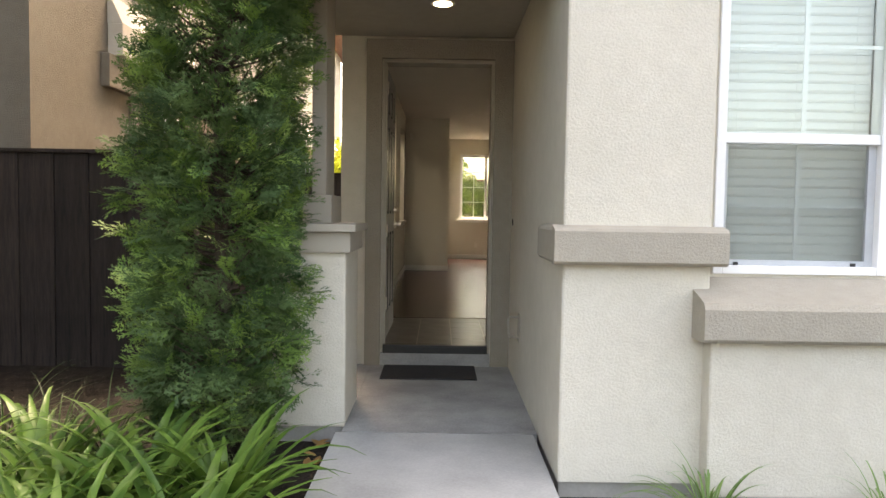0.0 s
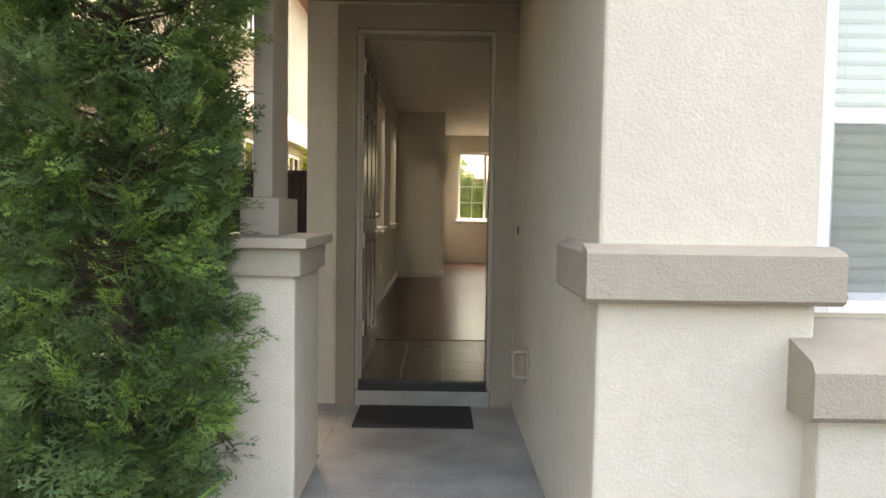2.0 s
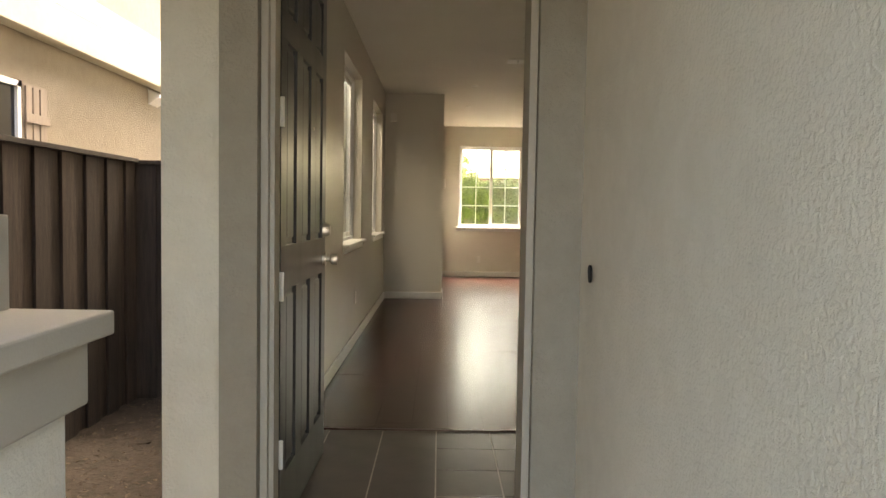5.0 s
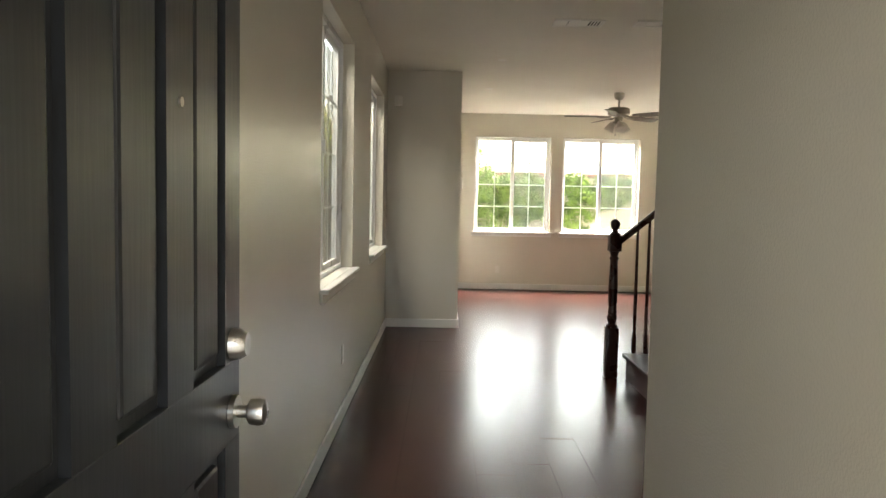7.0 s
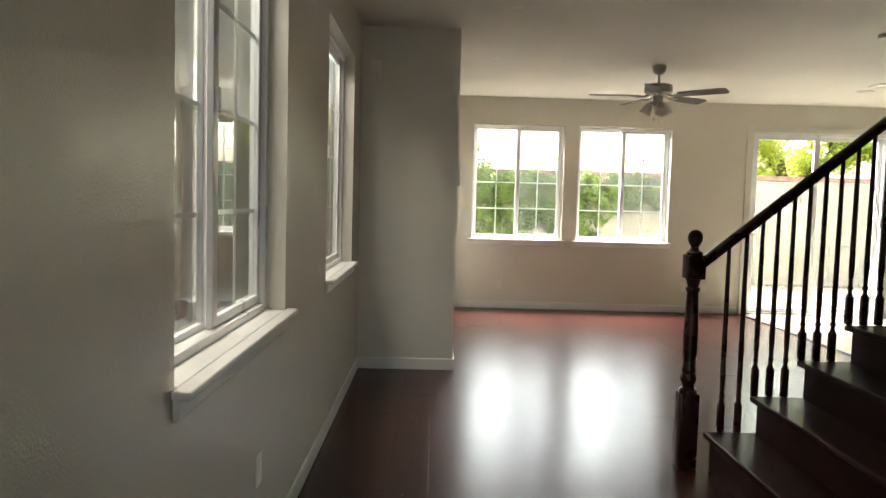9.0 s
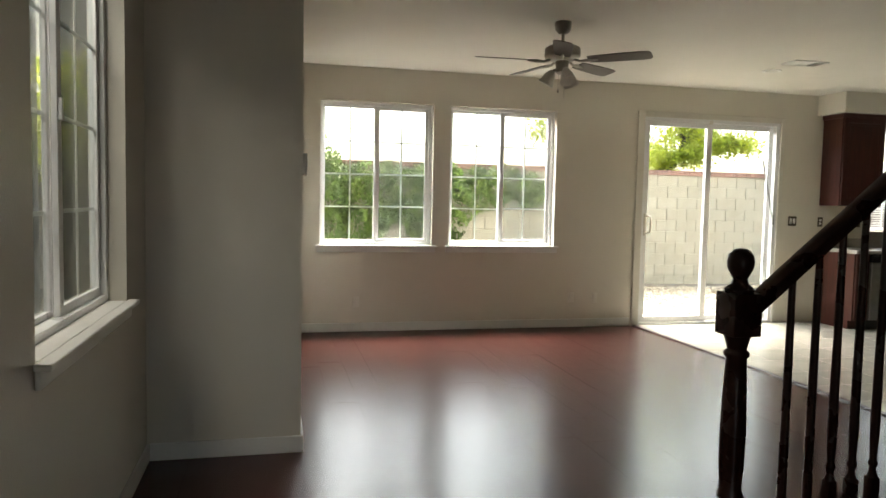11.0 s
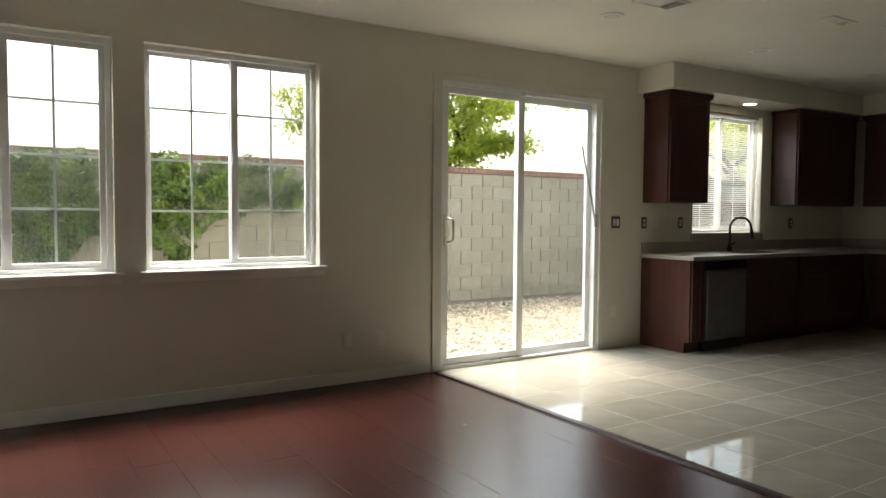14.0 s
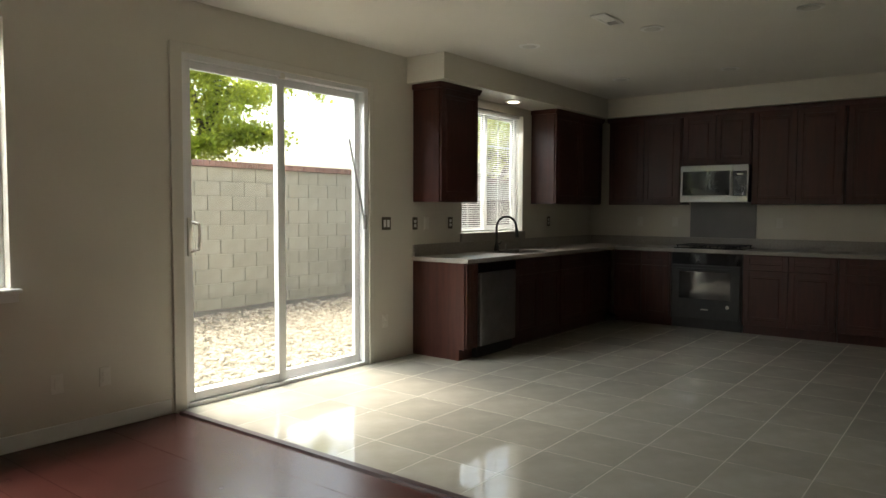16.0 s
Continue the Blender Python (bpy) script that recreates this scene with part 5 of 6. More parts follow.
thing(Part().prism([(-0.93, 14.399), (-0.93, 14.36), (-0.89, 14.345), (-0.85, 14.36), (-0.85, 14.399)], "z", 2.36, 2.46).ob("alarm_sensor", PLATE), "ivory alarm sensor high on the wall", "sensor")


# ---- yard and neighbours ----
YB = 22.2


def fence_run(name, x0, y0, x1, y1, z0, z1, label):
    """A board fence from one end to the other, boards of uneven shade with a rail and a top cap."""
    root = thing(empty(name, x0, y0, z0), label, "fence", "side yard fences")
    d = Vector((x1 - x0, y1 - y0, 0))
    length, ang = d.length, math.degrees(math.atan2(d.y, d.x))
    n = max(1, round(length / 0.145))
    w = length / n
    rnd = random.Random(7 + int(length * 10))
    boards = [Part().box(-0.006, w + 0.006, -0.010, 0.010, 0, z1 - z0 - 0.05, 0.002).mesh("board", FENCE) for _ in range(1)]
    base = pose(0, 0, 0, 0, 0, ang)
    for i in range(n):
        o = new("board", boards[0])
        o.parent = root
        o.matrix_local = base @ pose(i * w, 0.013 if i % 2 else -0.0085, 0, 0, rnd.uniform(-0.12, 0.12), 0)
    for a, b, t0, t1, nm in ((0.0, 0.03, -0.04, 0.04, "top_cap"), (-0.11, -0.04, 0.022, 0.06, "rail")):
        r = Part().box(-0.02, length + 0.02, t0, t1, z1 - z0 - 0.05 + a, z1 - z0 - 0.05 + b, 0.003).ob(nm, FENCE, root)
        r.matrix_local = base
    return root


fence_run("board_fence", -6.2, 7.35, -2.5, 7.35, SOILZ, 1.54, "dark weathered wooden board fence between houses")
fence_run("board_fence", -2.5, 7.4, -2.5, 10.1, SOILZ, 1.54, "dark weathered wooden board fence along the side yard")
fence_run("board_fence", -2.5, 10.15, -1.17, 10.15, SOILZ, 1.53, "dark weathered wooden board gate across the side yard")
fence_run("board_fence", 10.9, 18.2, 10.9, 22.1, -0.1, 1.55, "reddish wooden board fence at the yard's end")


def neighbour():
    root = thing(empty("neighbour_house", -6, 14, SOILZ), "two-storey tan stucco neighbour house with shuttered windows", "house")
    X = -3.82

    def U(o):
        return under(o, root)

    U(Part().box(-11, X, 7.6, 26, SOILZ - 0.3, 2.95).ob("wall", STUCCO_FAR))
    # Added wing, out of view: blocks sky light from the fence and left side.
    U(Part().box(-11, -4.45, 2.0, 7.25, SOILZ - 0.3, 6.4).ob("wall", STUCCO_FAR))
    # Upper storey in the paler stucco that carries painted sunlight.
    U(Part().box(-11, X, 9.0, 26, 2.951, 6.4).ob("wall", STUCCO_SUNLIT))
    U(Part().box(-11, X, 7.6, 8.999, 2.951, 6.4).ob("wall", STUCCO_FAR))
    U(Part().box(X, X + 0.16, 9.0, 26, 2.62, 2.95, 0.01).prism([(X, 2.95), (X + 0.16, 2.95), (X + 0.02, 3.25), (X, 3.25)], "y", 9.0, 26).ob("belt_course", STUCCO))
    U(Part().box(X, X + 0.09, 8.85, 10.4, 2.28, 2.62, 0.01).ob("window_head", STUCCO_FAR))
    U(Part().prism([(X + 0.7, 6.2), (X + 0.7, 6.35), (-7.4, 8.2), (-11.7, 6.35), (-11.7, 6.2)], "y", 1.4, 26.6).ob("roof", BRICK))
    for y0, y1, z0, z1 in ((9.9, 10.9, 0.9, 2.2), (15.3, 16.6, 1.0, 2.35), (14.9, 15.9, 4.2, 5.5), (19.0, 20.2, 1.0, 2.35)):
        f = Part()
        for b in ((y0, y0 + 0.05, z0, z1), (y1 - 0.05, y1, z0, z1), (y0, y1, z0, z0 + 0.05), (y0, y1, z1 - 0.05, z1), ((y0 + y1) / 2 - 0.02, (y0 + y1) / 2 + 0.02, z0, z1)):
            f.box(X, X + 0.05, *b)
        U(f.ob("window_frame", VINYL))
        U(Part().box(X + 0.001, X + 0.02, y0 + 0.04, y1 - 0.04, z0 + 0.04, z1 - 0.04).ob("window_pane", BLACK_GLASS))
        U(Part().box(X, X + 0.08, y0 - 0.06, y1 + 0.06, z0 - 0.09, z0 - 0.002, 0.01).ob("window_sill", STUCCO))
        if z0 < 3:
            for a, b in ((y0 - 0.42, y0 - 0.04), (y1 + 0.04, y1 + 0.42)):
                s = Part().box(X, X + 0.035, a, b, z0, z1, 0.004)
                for k in range(3):
                    s.box(X + 0.035, X + 0.05, a + 0.03 + k * 0.11, a + 0.12 + k * 0.11, z0 + 0.02, z1 - 0.02, 0.004)
                s.box(X + 0.05, X + 0.065, a + 0.01, b - 0.01, z0 + 0.25, z0 + 0.33, 0.003).box(X + 0.05, X + 0.065, a + 0.01, b - 0.01, z1 - 0.33, z1 - 0.25, 0.003)
                U(s.ob("shutter", SHUTTER))
    U(Part().prism([(X, 2.42), (X + 0.14, 2.50), (X + 0.14, 2.54), (X, 2.60)], "y", 13.6, 13.9).ob("vent_hood", VINYL))


neighbour()


# ---- planting ----
def plume(rnd):
    """A feathery conifer spray of unit length along +x, its face towards +z: stem, side twigs, scale leaves."""
    p = Part()

    def sliver(o, t, w, length):
        m1 = o + t * length * 0.45
        p.add([o, m1 + w, o + t * length, m1 - w], [[0, 1, 2, 3]])

    n = 6
    for k in range(n):
        u = 0.06 + 0.9 * k / n
        o = Vector((u, 0, -0.16 * u * u))
        for sgn in (-1, 1):
            ll = (0.40 * (1 - u) ** 0.75 + 0.10) * rnd.uniform(0.7, 1.15)
            ang = rnd.uniform(0.5, 0.85) * sgn
            t = Vector((math.cos(ang), math.sin(ang), rnd.uniform(-0.3, 0.15))).normalized()
            side = Vector((-t.y, t.x, rnd.uniform(-0.25, 0.25)))
            sliver(o, t, side * 0.021, ll)
            for j in (0.34, 0.66):
                for q in (-1, 1):
                    sliver(o + t * ll * j, (t + side * q * 0.75).normalized(), side * 0.019, ll * rnd.uniform(0.30, 0.46) * (1.25 - j * 0.6))
    sliver(Vector((0, 0, 0)), Vector((1, 0, -0.15)).normalized(), Vector((0, 0.012, 0)), 1.05)
    return np.array(p.v), np.array(p.f)


def cypress():
    """Columnar conifer: trunk, twigs, and tufts of feathery sprays with dark gaps between them."""
    cx, cy, H = -1.53, 5.36, 3.4
    rnd = random.Random(3)
    root = thing(empty("cypress_tree", cx, cy, SOILZ), "dense green columnar cypress shrub beside the porch", "shrub")
    trunk = Part().tube([(cx, cy, SOILZ - 0.02), (cx + 0.01, cy, 0.6), (cx - 0.02, cy + 0.02, 1.6), (cx, cy, 2.9)], [0.05, 0.042, 0.03, 0.01], 8)
    under(trunk.ob("trunk", BARK, None, True), root)

    def radius(z, a):
        u = (z - SOILZ) / H
        base = 0.485 * min(1, 0.62 + u * 2.2) * (1 - max(0, u - 0.6) ** 1.7 * 1.7)
        return base * (1 + 0.10 * math.sin(3 * a + z * 3.1) + 0.07 * math.sin(7 * a - z * 5))

    kinds = [plume(rnd) for _ in range(7)]
    heap = {"foliage": [[], [], 0], "fresh_tips": [[], [], 0]}

    def put(key, o, d, face, length, width):
        x = d.normalized()
        y = face.cross(x).normalized()
        z = x.cross(y)
        v, f = kinds[rnd.randrange(7)]
        m = np.array((x * length, y * length * width, z * length))
        h = heap[key]
        h[0].append(v @ m + np.array(o))
        h[1].append(f + h[2])
        h[2] += len(v)

    twigs = Part()
    for i in range(820):
        z = SOILZ + 0.06 + (H - 0.06) * rnd.random() ** 0.95
        a = rnd.uniform(0, 2 * math.pi)
        out = Vector((math.cos(a), math.sin(a), 0))
        tan = Vector((-math.sin(a), math.cos(a), 0))
        up = Vector((0, 0, 1))
        reach = radius(z, a) * rnd.uniform(0.70, 1.04)
        young = rnd.random() < 0.46
        lean = rnd.uniform(-0.7, 0.7)
        rise = rnd.uniform(-0.05, 0.75)
        if i % 2 == 0:
            e = out * reach * 0.85 + up * 0.08
            twigs.tube([(cx, cy, z - 0.06), (cx + e.x / 2, cy + e.y / 2, z - 0.02), (cx + e.x, cy + e.y, z + e.z)], [0.008, 0.005, 0.002], 5)
        o = Vector((cx, cy, z)) + out * reach * 0.8
        for k in range(4):
            d = out * rnd.uniform(0.45, 1.0) + tan * (lean + rnd.uniform(-0.55, 0.55)) + up * (rise + rnd.uniform(-0.35, 0.3))
            face = (out * rnd.uniform(0.1, 0.9) + up * rnd.uniform(0.35, 1.0) + tan * rnd.uniform(-0.5, 0.5)).normalized()
            put("fresh_tips" if young and k < 3 else "foliage", o + tan * rnd.uniform(-0.05, 0.05) + up * rnd.uniform(-0.05, 0.05), d, face, rnd.uniform(0.12, 0.215), rnd.uniform(0.8, 1.15))
        for k in range(1):
            d = out * 0.8 + tan * rnd.uniform(-0.9, 0.9) + up * rnd.uniform(-0.4, 0.6)
            face = (out * rnd.uniform(0.4, 1.0) + up * rnd.uniform(0.0, 0.8) + tan * rnd.uniform(-0.6, 0.6)).normalized()
            put("foliage", Vector((cx, cy, z + rnd.uniform(-0.1, 0.1))) + out * reach * rnd.uniform(0.3, 0.6), d, face, rnd.uniform(0.2, 0.32), 1.2)
    under(twigs.ob("branches", BARK), root)
    for nm, mt in (("foliage", CYPRESS), ("fresh_tips", CYPRESS_TIP)):
        me = bpy.data.meshes.new(nm)
        me.from_pydata(np.concatenate(heap[nm][0]).tolist(), [], np.concatenate(heap[nm][1]).tolist())
        me.materials.append(mt)
        f = new(nm, me)
        tagged(f, kind="stuff")
        under(f, root)


cypress()


def blade(p, o, a, length, lift, width, seg=7, droop=1.5, rnd=random):
    """An arching strap leaf from o in the direction a."""
    d = Vector((math.cos(a), math.sin(a), 0))
    side = Vector((-math.sin(a), math.cos(a), 0))
    pts = []
    pos, ang = Vector(o), lift
    for k in range(seg + 1):
        u = k / seg
        w = width * (0.55 + 0.45 * min(1, u * 3)) * (1 - max(0, u - 0.45) / 0.55 * 0.93)
        up = Vector((0, 0, 1)) * math.cos(ang) - d * math.sin(ang)
        pts += [pos - side * w, pos + up * -w * 0.35, pos + side * w]
        pos = pos + (d * math.cos(ang) + Vector((0, 0, math.sin(ang)))) * (length / seg)
        ang -= droop / seg * (0.4 + 1.2 * u)
    p.add(pts, [q for k in range(seg) for q in ([3 * k, 3 * k + 1, 3 * k + 4, 3 * k + 3], [3 * k + 1, 3 * k + 2, 3 * k + 5, 3 * k + 4])])


def clump(name, x, y, n, length, width, mat, label, seed, group=""):
    rnd = random.Random(seed)
    root = thing(empty(name, x, y, SOILZ), label, "plant", group)
    p = Part()
    for i in range(n):
        a = rnd.uniform(0, 2 * math.pi)
        r = rnd.uniform(0, 0.07)
        blade(p, (x + math.cos(a) * r, y + math.sin(a) * r, SOILZ - 0.01), a + rnd.uniform(-0.5, 0.5), length * rnd.uniform(0.6, 1.15), rnd.uniform(0.75, 1.45), width * rnd.uniform(0.7, 1.2), 8, rnd.uniform(1.2, 2.3))
    f = new("leaves", p.raw("leaves", mat, True))
    tagged(f, kind="stuff")
    under(f, root)


rnd0 = random.Random(11)
k = 0
for x, y in ((-1.12, 3.95), (-1.42, 3.7), (-1.75, 3.95), (-1.4, 4.2), (-1.72, 4.3), (-2.05, 4.2), (-2.4, 4.05), (-1.2, 3.45), (-1.65, 3.4), (-2.05, 3.65), (-1.15, 4.5), (-2.4, 4.5), (-2.75, 4.35), (-2.0, 4.6), (-1.55, 4.65)):
    k += 1
    clump("strap_leaf_plant", x - 0.1, y, 52, 0.62, 0.027, STRAP, "bright green strap-leaved lily clump in mulch", 20 + k, "lily clumps by the walk")
for x, y, n in ((-2.2, 4.95, 60), (-2.6, 5.2, 60), (-1.9, 4.8, 40)):
    k += 1
    clump("grass_clump", x, y, n, 0.62, 0.004, DARKLEAF, "dark thin ornamental grass clump", 60 + k, "dark grass clumps")
clump("grass_clump", 0.80, 4.55, 46, 0.40, 0.005, GRASS, "green ornamental grass clump against the wall", 91, "wall grass clumps")
clump("grass_clump", 1.56, 4.5, 34, 0.36, 0.005, GRASS, "green ornamental grass clump against the wall", 92, "wall grass clumps")


def mulch():
    rnd = random.Random(5)
    p = Part()
    areas = [(-4, -0.94, 2.4, 7.2, 900), (0.2, 2.6, 3.6, 4.7, 500), (-2.45, -1.18, 6.3, 10.1, 900)]
    for x0, x1, y0, y1, n in areas:
        for _ in range(n):
            x, y, s, a = rnd.uniform(x0, x1), rnd.uniform(y0, y1), rnd.uniform(0.012, 0.035), rnd.uniform(0, 6.28)
            c, d, h = math.cos(a) * s, math.sin(a) * s, rnd.uniform(0.004, 0.012)
            b, t = SOILZ - 0.002, rnd.uniform(-0.008, 0.012)
            p.add([(x - c, y - d, b), (x + d * 0.4, y - c * 0.4, b), (x + c, y + d, b + t), (x - d * 0.4, y + c * 0.4, b + t), (x, y, b + h)], [[0, 1, 4], [1, 2, 4], [2, 3, 4], [3, 0, 4]])
    tagged(new("bark_mulch", p.raw("bark_mulch", BARK_CHIP)), "loose brown bark mulch chips on the soil", "mulch", kind="stuff")


mulch()
rl = random.Random(8)
p = Part()
for _ in range(7):
    x, y, a = rl.uniform(-1.05, -0.95), rl.uniform(5.1, 5.45), rl.uniform(0, 6)
    blade(p, (x, y, SOILZ + 0.02), a, 0.09, 0.3, 0.02, 4, 0.8)
tagged(new("fallen_leaves", p.raw("fallen_leaves", PETAL)), "dry orange-brown fallen leaves on the mulch", "leaves", kind="stuff")


def broad_leaf(p, o, d, up, length, width):
    side = d.cross(up).normalized()
    nrm = side.cross(d)
    p.add([o, o + d * length * 0.5 + side * width + nrm * width * 0.3, o + d * length, o + d * length * 0.5 - side * width + nrm * width * 0.3, o + d * length * 0.5], [[0, 4, 1], [1, 4, 2], [2, 4, 3], [3, 4, 0]])


def ivy():
    """Creeper over the block wall, thick at the left with a ragged lower and right edge."""
    rnd = random.Random(4)
    root = thing(empty("ivy", 2.0, YB - 0.1, 0), "green creeping ivy hanging over the block wall", "ivy")
    p, v = Part(), Part()

    def inside(x, z):
        edge = 3.95 + 0.25 * math.sin(z * 5) - max(0, 1.35 - z) * 1.6
        low = 0.75 + 0.14 * math.sin(x * 4.3) + 0.10 * math.sin(x * 9.1) + max(0, x - 2.1) * 0.38
        if x < 0.9:
            low -= 0.45
        if 1.3 < x < 1.75:
            low += 0.12
        top = 1.98 + 0.04 * math.sin(x * 6) + 0.03 * math.sin(x * 13 + 1)
        if x < 0.65:
            top += 0.75 * min(1, (0.65 - x) / 0.45)
        clumps = math.sin(x * 7.3 + 2 * math.sin(z * 5.1)) * math.sin(z * 9.7 + 2 * math.sin(x * 4.3))
        return x < edge and low < z < top and (clumps > -0.35 or rnd.random() < 0.3)

    count = 0
    while count < 36000:
        x, z = rnd.uniform(-3.4, 4.2), rnd.uniform(0.05, 2.95)
        if not inside(x, z):
            continue
        thick = 0.05 + 0.24 * (0.5 + 0.5 * math.sin(x * 5.1 + z * 2.2) * math.sin(z * 8.3 - x * 2.6 + 1.5 * math.sin(x * 9))) + (0.25 if x < 0.65 else 0)
        o = Vector((x, YB - thick * rnd.random() ** 0.5, z))
        d = Vector((rnd.uniform(-1, 1), rnd.uniform(-1, 0.1), rnd.uniform(-1.1, 0.5))).normalized()
        broad_leaf(p, o, d, Vector((rnd.uniform(-0.3, 0.3), -1, rnd.uniform(0.2, 0.9))).normalized(), rnd.uniform(0.035, 0.068), rnd.uniform(0.015, 0.027))
        count += 1
    for i in range(21):
        x = -3.2 + i * 0.26
        v.tube([(x, YB - 0.02, 0.0 if x < 1.2 else 0.9), (x + rnd.uniform(-0.2, 0.2), YB - 0.04, 1.0), (x + rnd.uniform(-0.3, 0.3), YB - 0.05, 2.0)], [0.012, 0.01, 0.005], 5)
    f = new("leaves", p.raw("leaves", IVY))
    tagged(f, kind="stuff")
    under(f, root)
    under(v.ob("vines", BARK), root)


ivy()


def tree(name, bx, by, height, spread, crown_z, n, seed, label, mat):
    """A tapered trunk that forks into limbs, with leaf tufts along the twigs."""
    rnd = random.Random(seed)
    root = thing(empty(name, bx, by, SOILZ), label, "tree")
    w, p = Part(), Part()
    ends = []

    def limb(o, d, length, r, level):
        pts, rad = [o], [r]
        c, dd = o.copy(), d.normalized()
        for k in range(4):
            dd = (dd + Vector((rnd.uniform(-0.28, 0.28), rnd.uniform(-0.28, 0.28), rnd.uniform(-0.08, 0.22)))).normalized()
            c = c + dd * length / 4
            pts.append(c.copy())
            rad.append(r * (1 - 0.16 * (k + 1)))
        w.tube(pts, rad, 7)
        ends.extend(pts[1:] if level >= 2 else pts[3:])
        if level < 3:
            for _ in range(4):
                j = rnd.choice((2, 3, 4))
                a = rnd.uniform(0, 2 * math.pi)
                nd = (dd * 0.5 + Vector((math.cos(a), math.sin(a), rnd.uniform(-0.1, 0.6)))).normalized()
                limb(pts[j], nd, length * rnd.uniform(0.5, 0.75), rad[j] * 0.62, level + 1)

    fork = Vector((bx + 0.12, by, crown_z))
    w.tube([(bx, by, SOILZ - 0.05), (bx + 0.02, by, crown_z * 0.5), fork], [0.19, 0.15, 0.14], 9)
    for k in range(7):
        a = k * 2 * math.pi / 7 + rnd.uniform(-0.2, 0.2)
        limb(fork, Vector((math.cos(a), math.sin(a), rnd.uniform(0.35, 0.95))), height * rnd.uniform(0.85, 1.1), 0.085, 1)
    low = crown_z + 0.1
    ends[:] = [e for e in ends if e.z > low]
    for i in range(n):
        o = rnd.choice(ends) + Vector((rnd.gauss(0, spread), rnd.gauss(0, spread), rnd.gauss(0, spread * 0.8)))
        d = Vector((rnd.uniform(-1, 1), rnd.uniform(-1, 1), rnd.uniform(-1, 0.3))).normalized()
        broad_leaf(p, o, d, Vector((rnd.uniform(-0.6, 0.6), rnd.uniform(-0.6, 0.6), 1)).normalized(), rnd.uniform(0.11, 0.21), rnd.uniform(0.035, 0.065))
    under(w.ob("trunk", BARK, None, True), root)
    f = new("leaves", p.raw("leaves", mat))
    tagged(f, kind="stuff")
    under(f, root)


tree("street_tree", 20.0, 26.5, 2.4, 0.22, 2.0, 7000, 21, "leafy green tree beyond the yard wall", MAPLE)
tree("street_tree", -2.75, 21.0, 1.1, 0.12, 1.2, 5000, 33, "yellow-green side yard tree beyond the fence", MAPLE)


def spreading_tree():
    """The broad tree behind the block wall: a leaning limb over the yard, others up and away, leaves in loose tufts with sky between."""
    rnd = random.Random(12)
    Y = 26.0
    root = thing(empty("street_tree", 7.9, Y, SOILZ), "leafy yellow-green spring tree behind the block wall", "tree")
    w, p = Part(), Part()
    w.tube([(7.9, Y, SOILZ - 0.05), (7.95, Y, 0.8), (8.2, Y, 1.75)], [0.24, 0.19, 0.17], 10)
    limbs = [
        [(8.2, 0.0, 1.75), (8.65, -0.05, 2.15), (9.1, -0.1, 2.62), (9.55, -0.1, 3.38), (10.45, -0.2, 4.08), (11.5, -0.3, 4.16), (12.5, -0.3, 4.08)],
        [(8.2, 0.0, 1.75), (8.1, 0.2, 2.6), (7.6, 0.3, 3.5), (7.2, 0.2, 4.4), (7.1, 0.3, 5.3)],
        [(8.1, 0.1, 2.2), (7.3, -0.3, 2.9), (6.5, -0.5, 3.3), (5.95, -0.6, 3.3), (5.6, -0.6, 3.1)],
        [(9.2, -0.1, 2.8), (9.3, 0.4, 3.7), (9.0, 0.6, 4.7), (9.2, 0.8, 5.6)],
        [(9.0, -0.1, 2.5), (9.5, -0.5, 2.75), (9.95, -0.7, 2.88), (10.3, -0.8, 2.82)],
        [(9.6, -0.1, 3.4), (9.3, -0.4, 3.9), (9.0, -0.5, 4.3), (8.6, -0.6, 4.6)],
        [(7.5, 0.3, 3.6), (6.7, 0.6, 4.2), (6.1, 0.6, 4.6)],
    ]
    tufts = []
    for n, line in enumerate(limbs):
        pts = [Vector((x, Y + y, z)) for x, y, z in line]
        r0 = (0.15, 0.11, 0.08, 0.08, 0.05, 0.05, 0.05)[n]
        w.tube(pts, [r0 * (1 - 0.8 * k / (len(pts) - 1)) for k in range(len(pts))], 8)
        for k in range(1 if n else 2, len(pts)):
            for _ in range(9 if n != 4 else 7):
                u = rnd.random()
                o = pts[k - 1].lerp(pts[k], u)
                a = rnd.uniform(0, 2 * math.pi)
                far = n == 0 and k >= 5
                d = Vector((math.cos(a), math.sin(a), rnd.uniform(-0.55, 0.75) if n != 4 else rnd.uniform(-0.3, 0.45)))
                e = o + d * rnd.uniform(0.15, 0.34 if far or n == 4 else 0.75)
                w.tube([o, o.lerp(e, 0.5) + Vector((0, 0, 0.05)), e], [0.012, 0.009, 0.004], 5)
                tufts.append((e, 0.10 if far else 0.155))
    for e, spread in tufts:
        for _ in range(150 if spread > 0.11 else 60):
            o = e + Vector((rnd.gauss(0, spread), rnd.gauss(0, spread), rnd.gauss(0, spread * 0.75)))
            d = Vector((rnd.uniform(-1, 1), rnd.uniform(-1, 1), rnd.uniform(-1, 0.3))).normalized()
            broad_leaf(p, o, d, Vector((rnd.uniform(-0.8, 0.8), rnd.uniform(-0.9, 0.3), 1)).normalized(), rnd.uniform(0.07, 0.125), rnd.uniform(0.025, 0.042))
    under(w.ob("trunk", BARK, None, True), root)
    f = new("leaves", p.raw("leaves", MAPLE))
    tagged(f, kind="stuff")
    under(f, root)


spreading_tree()


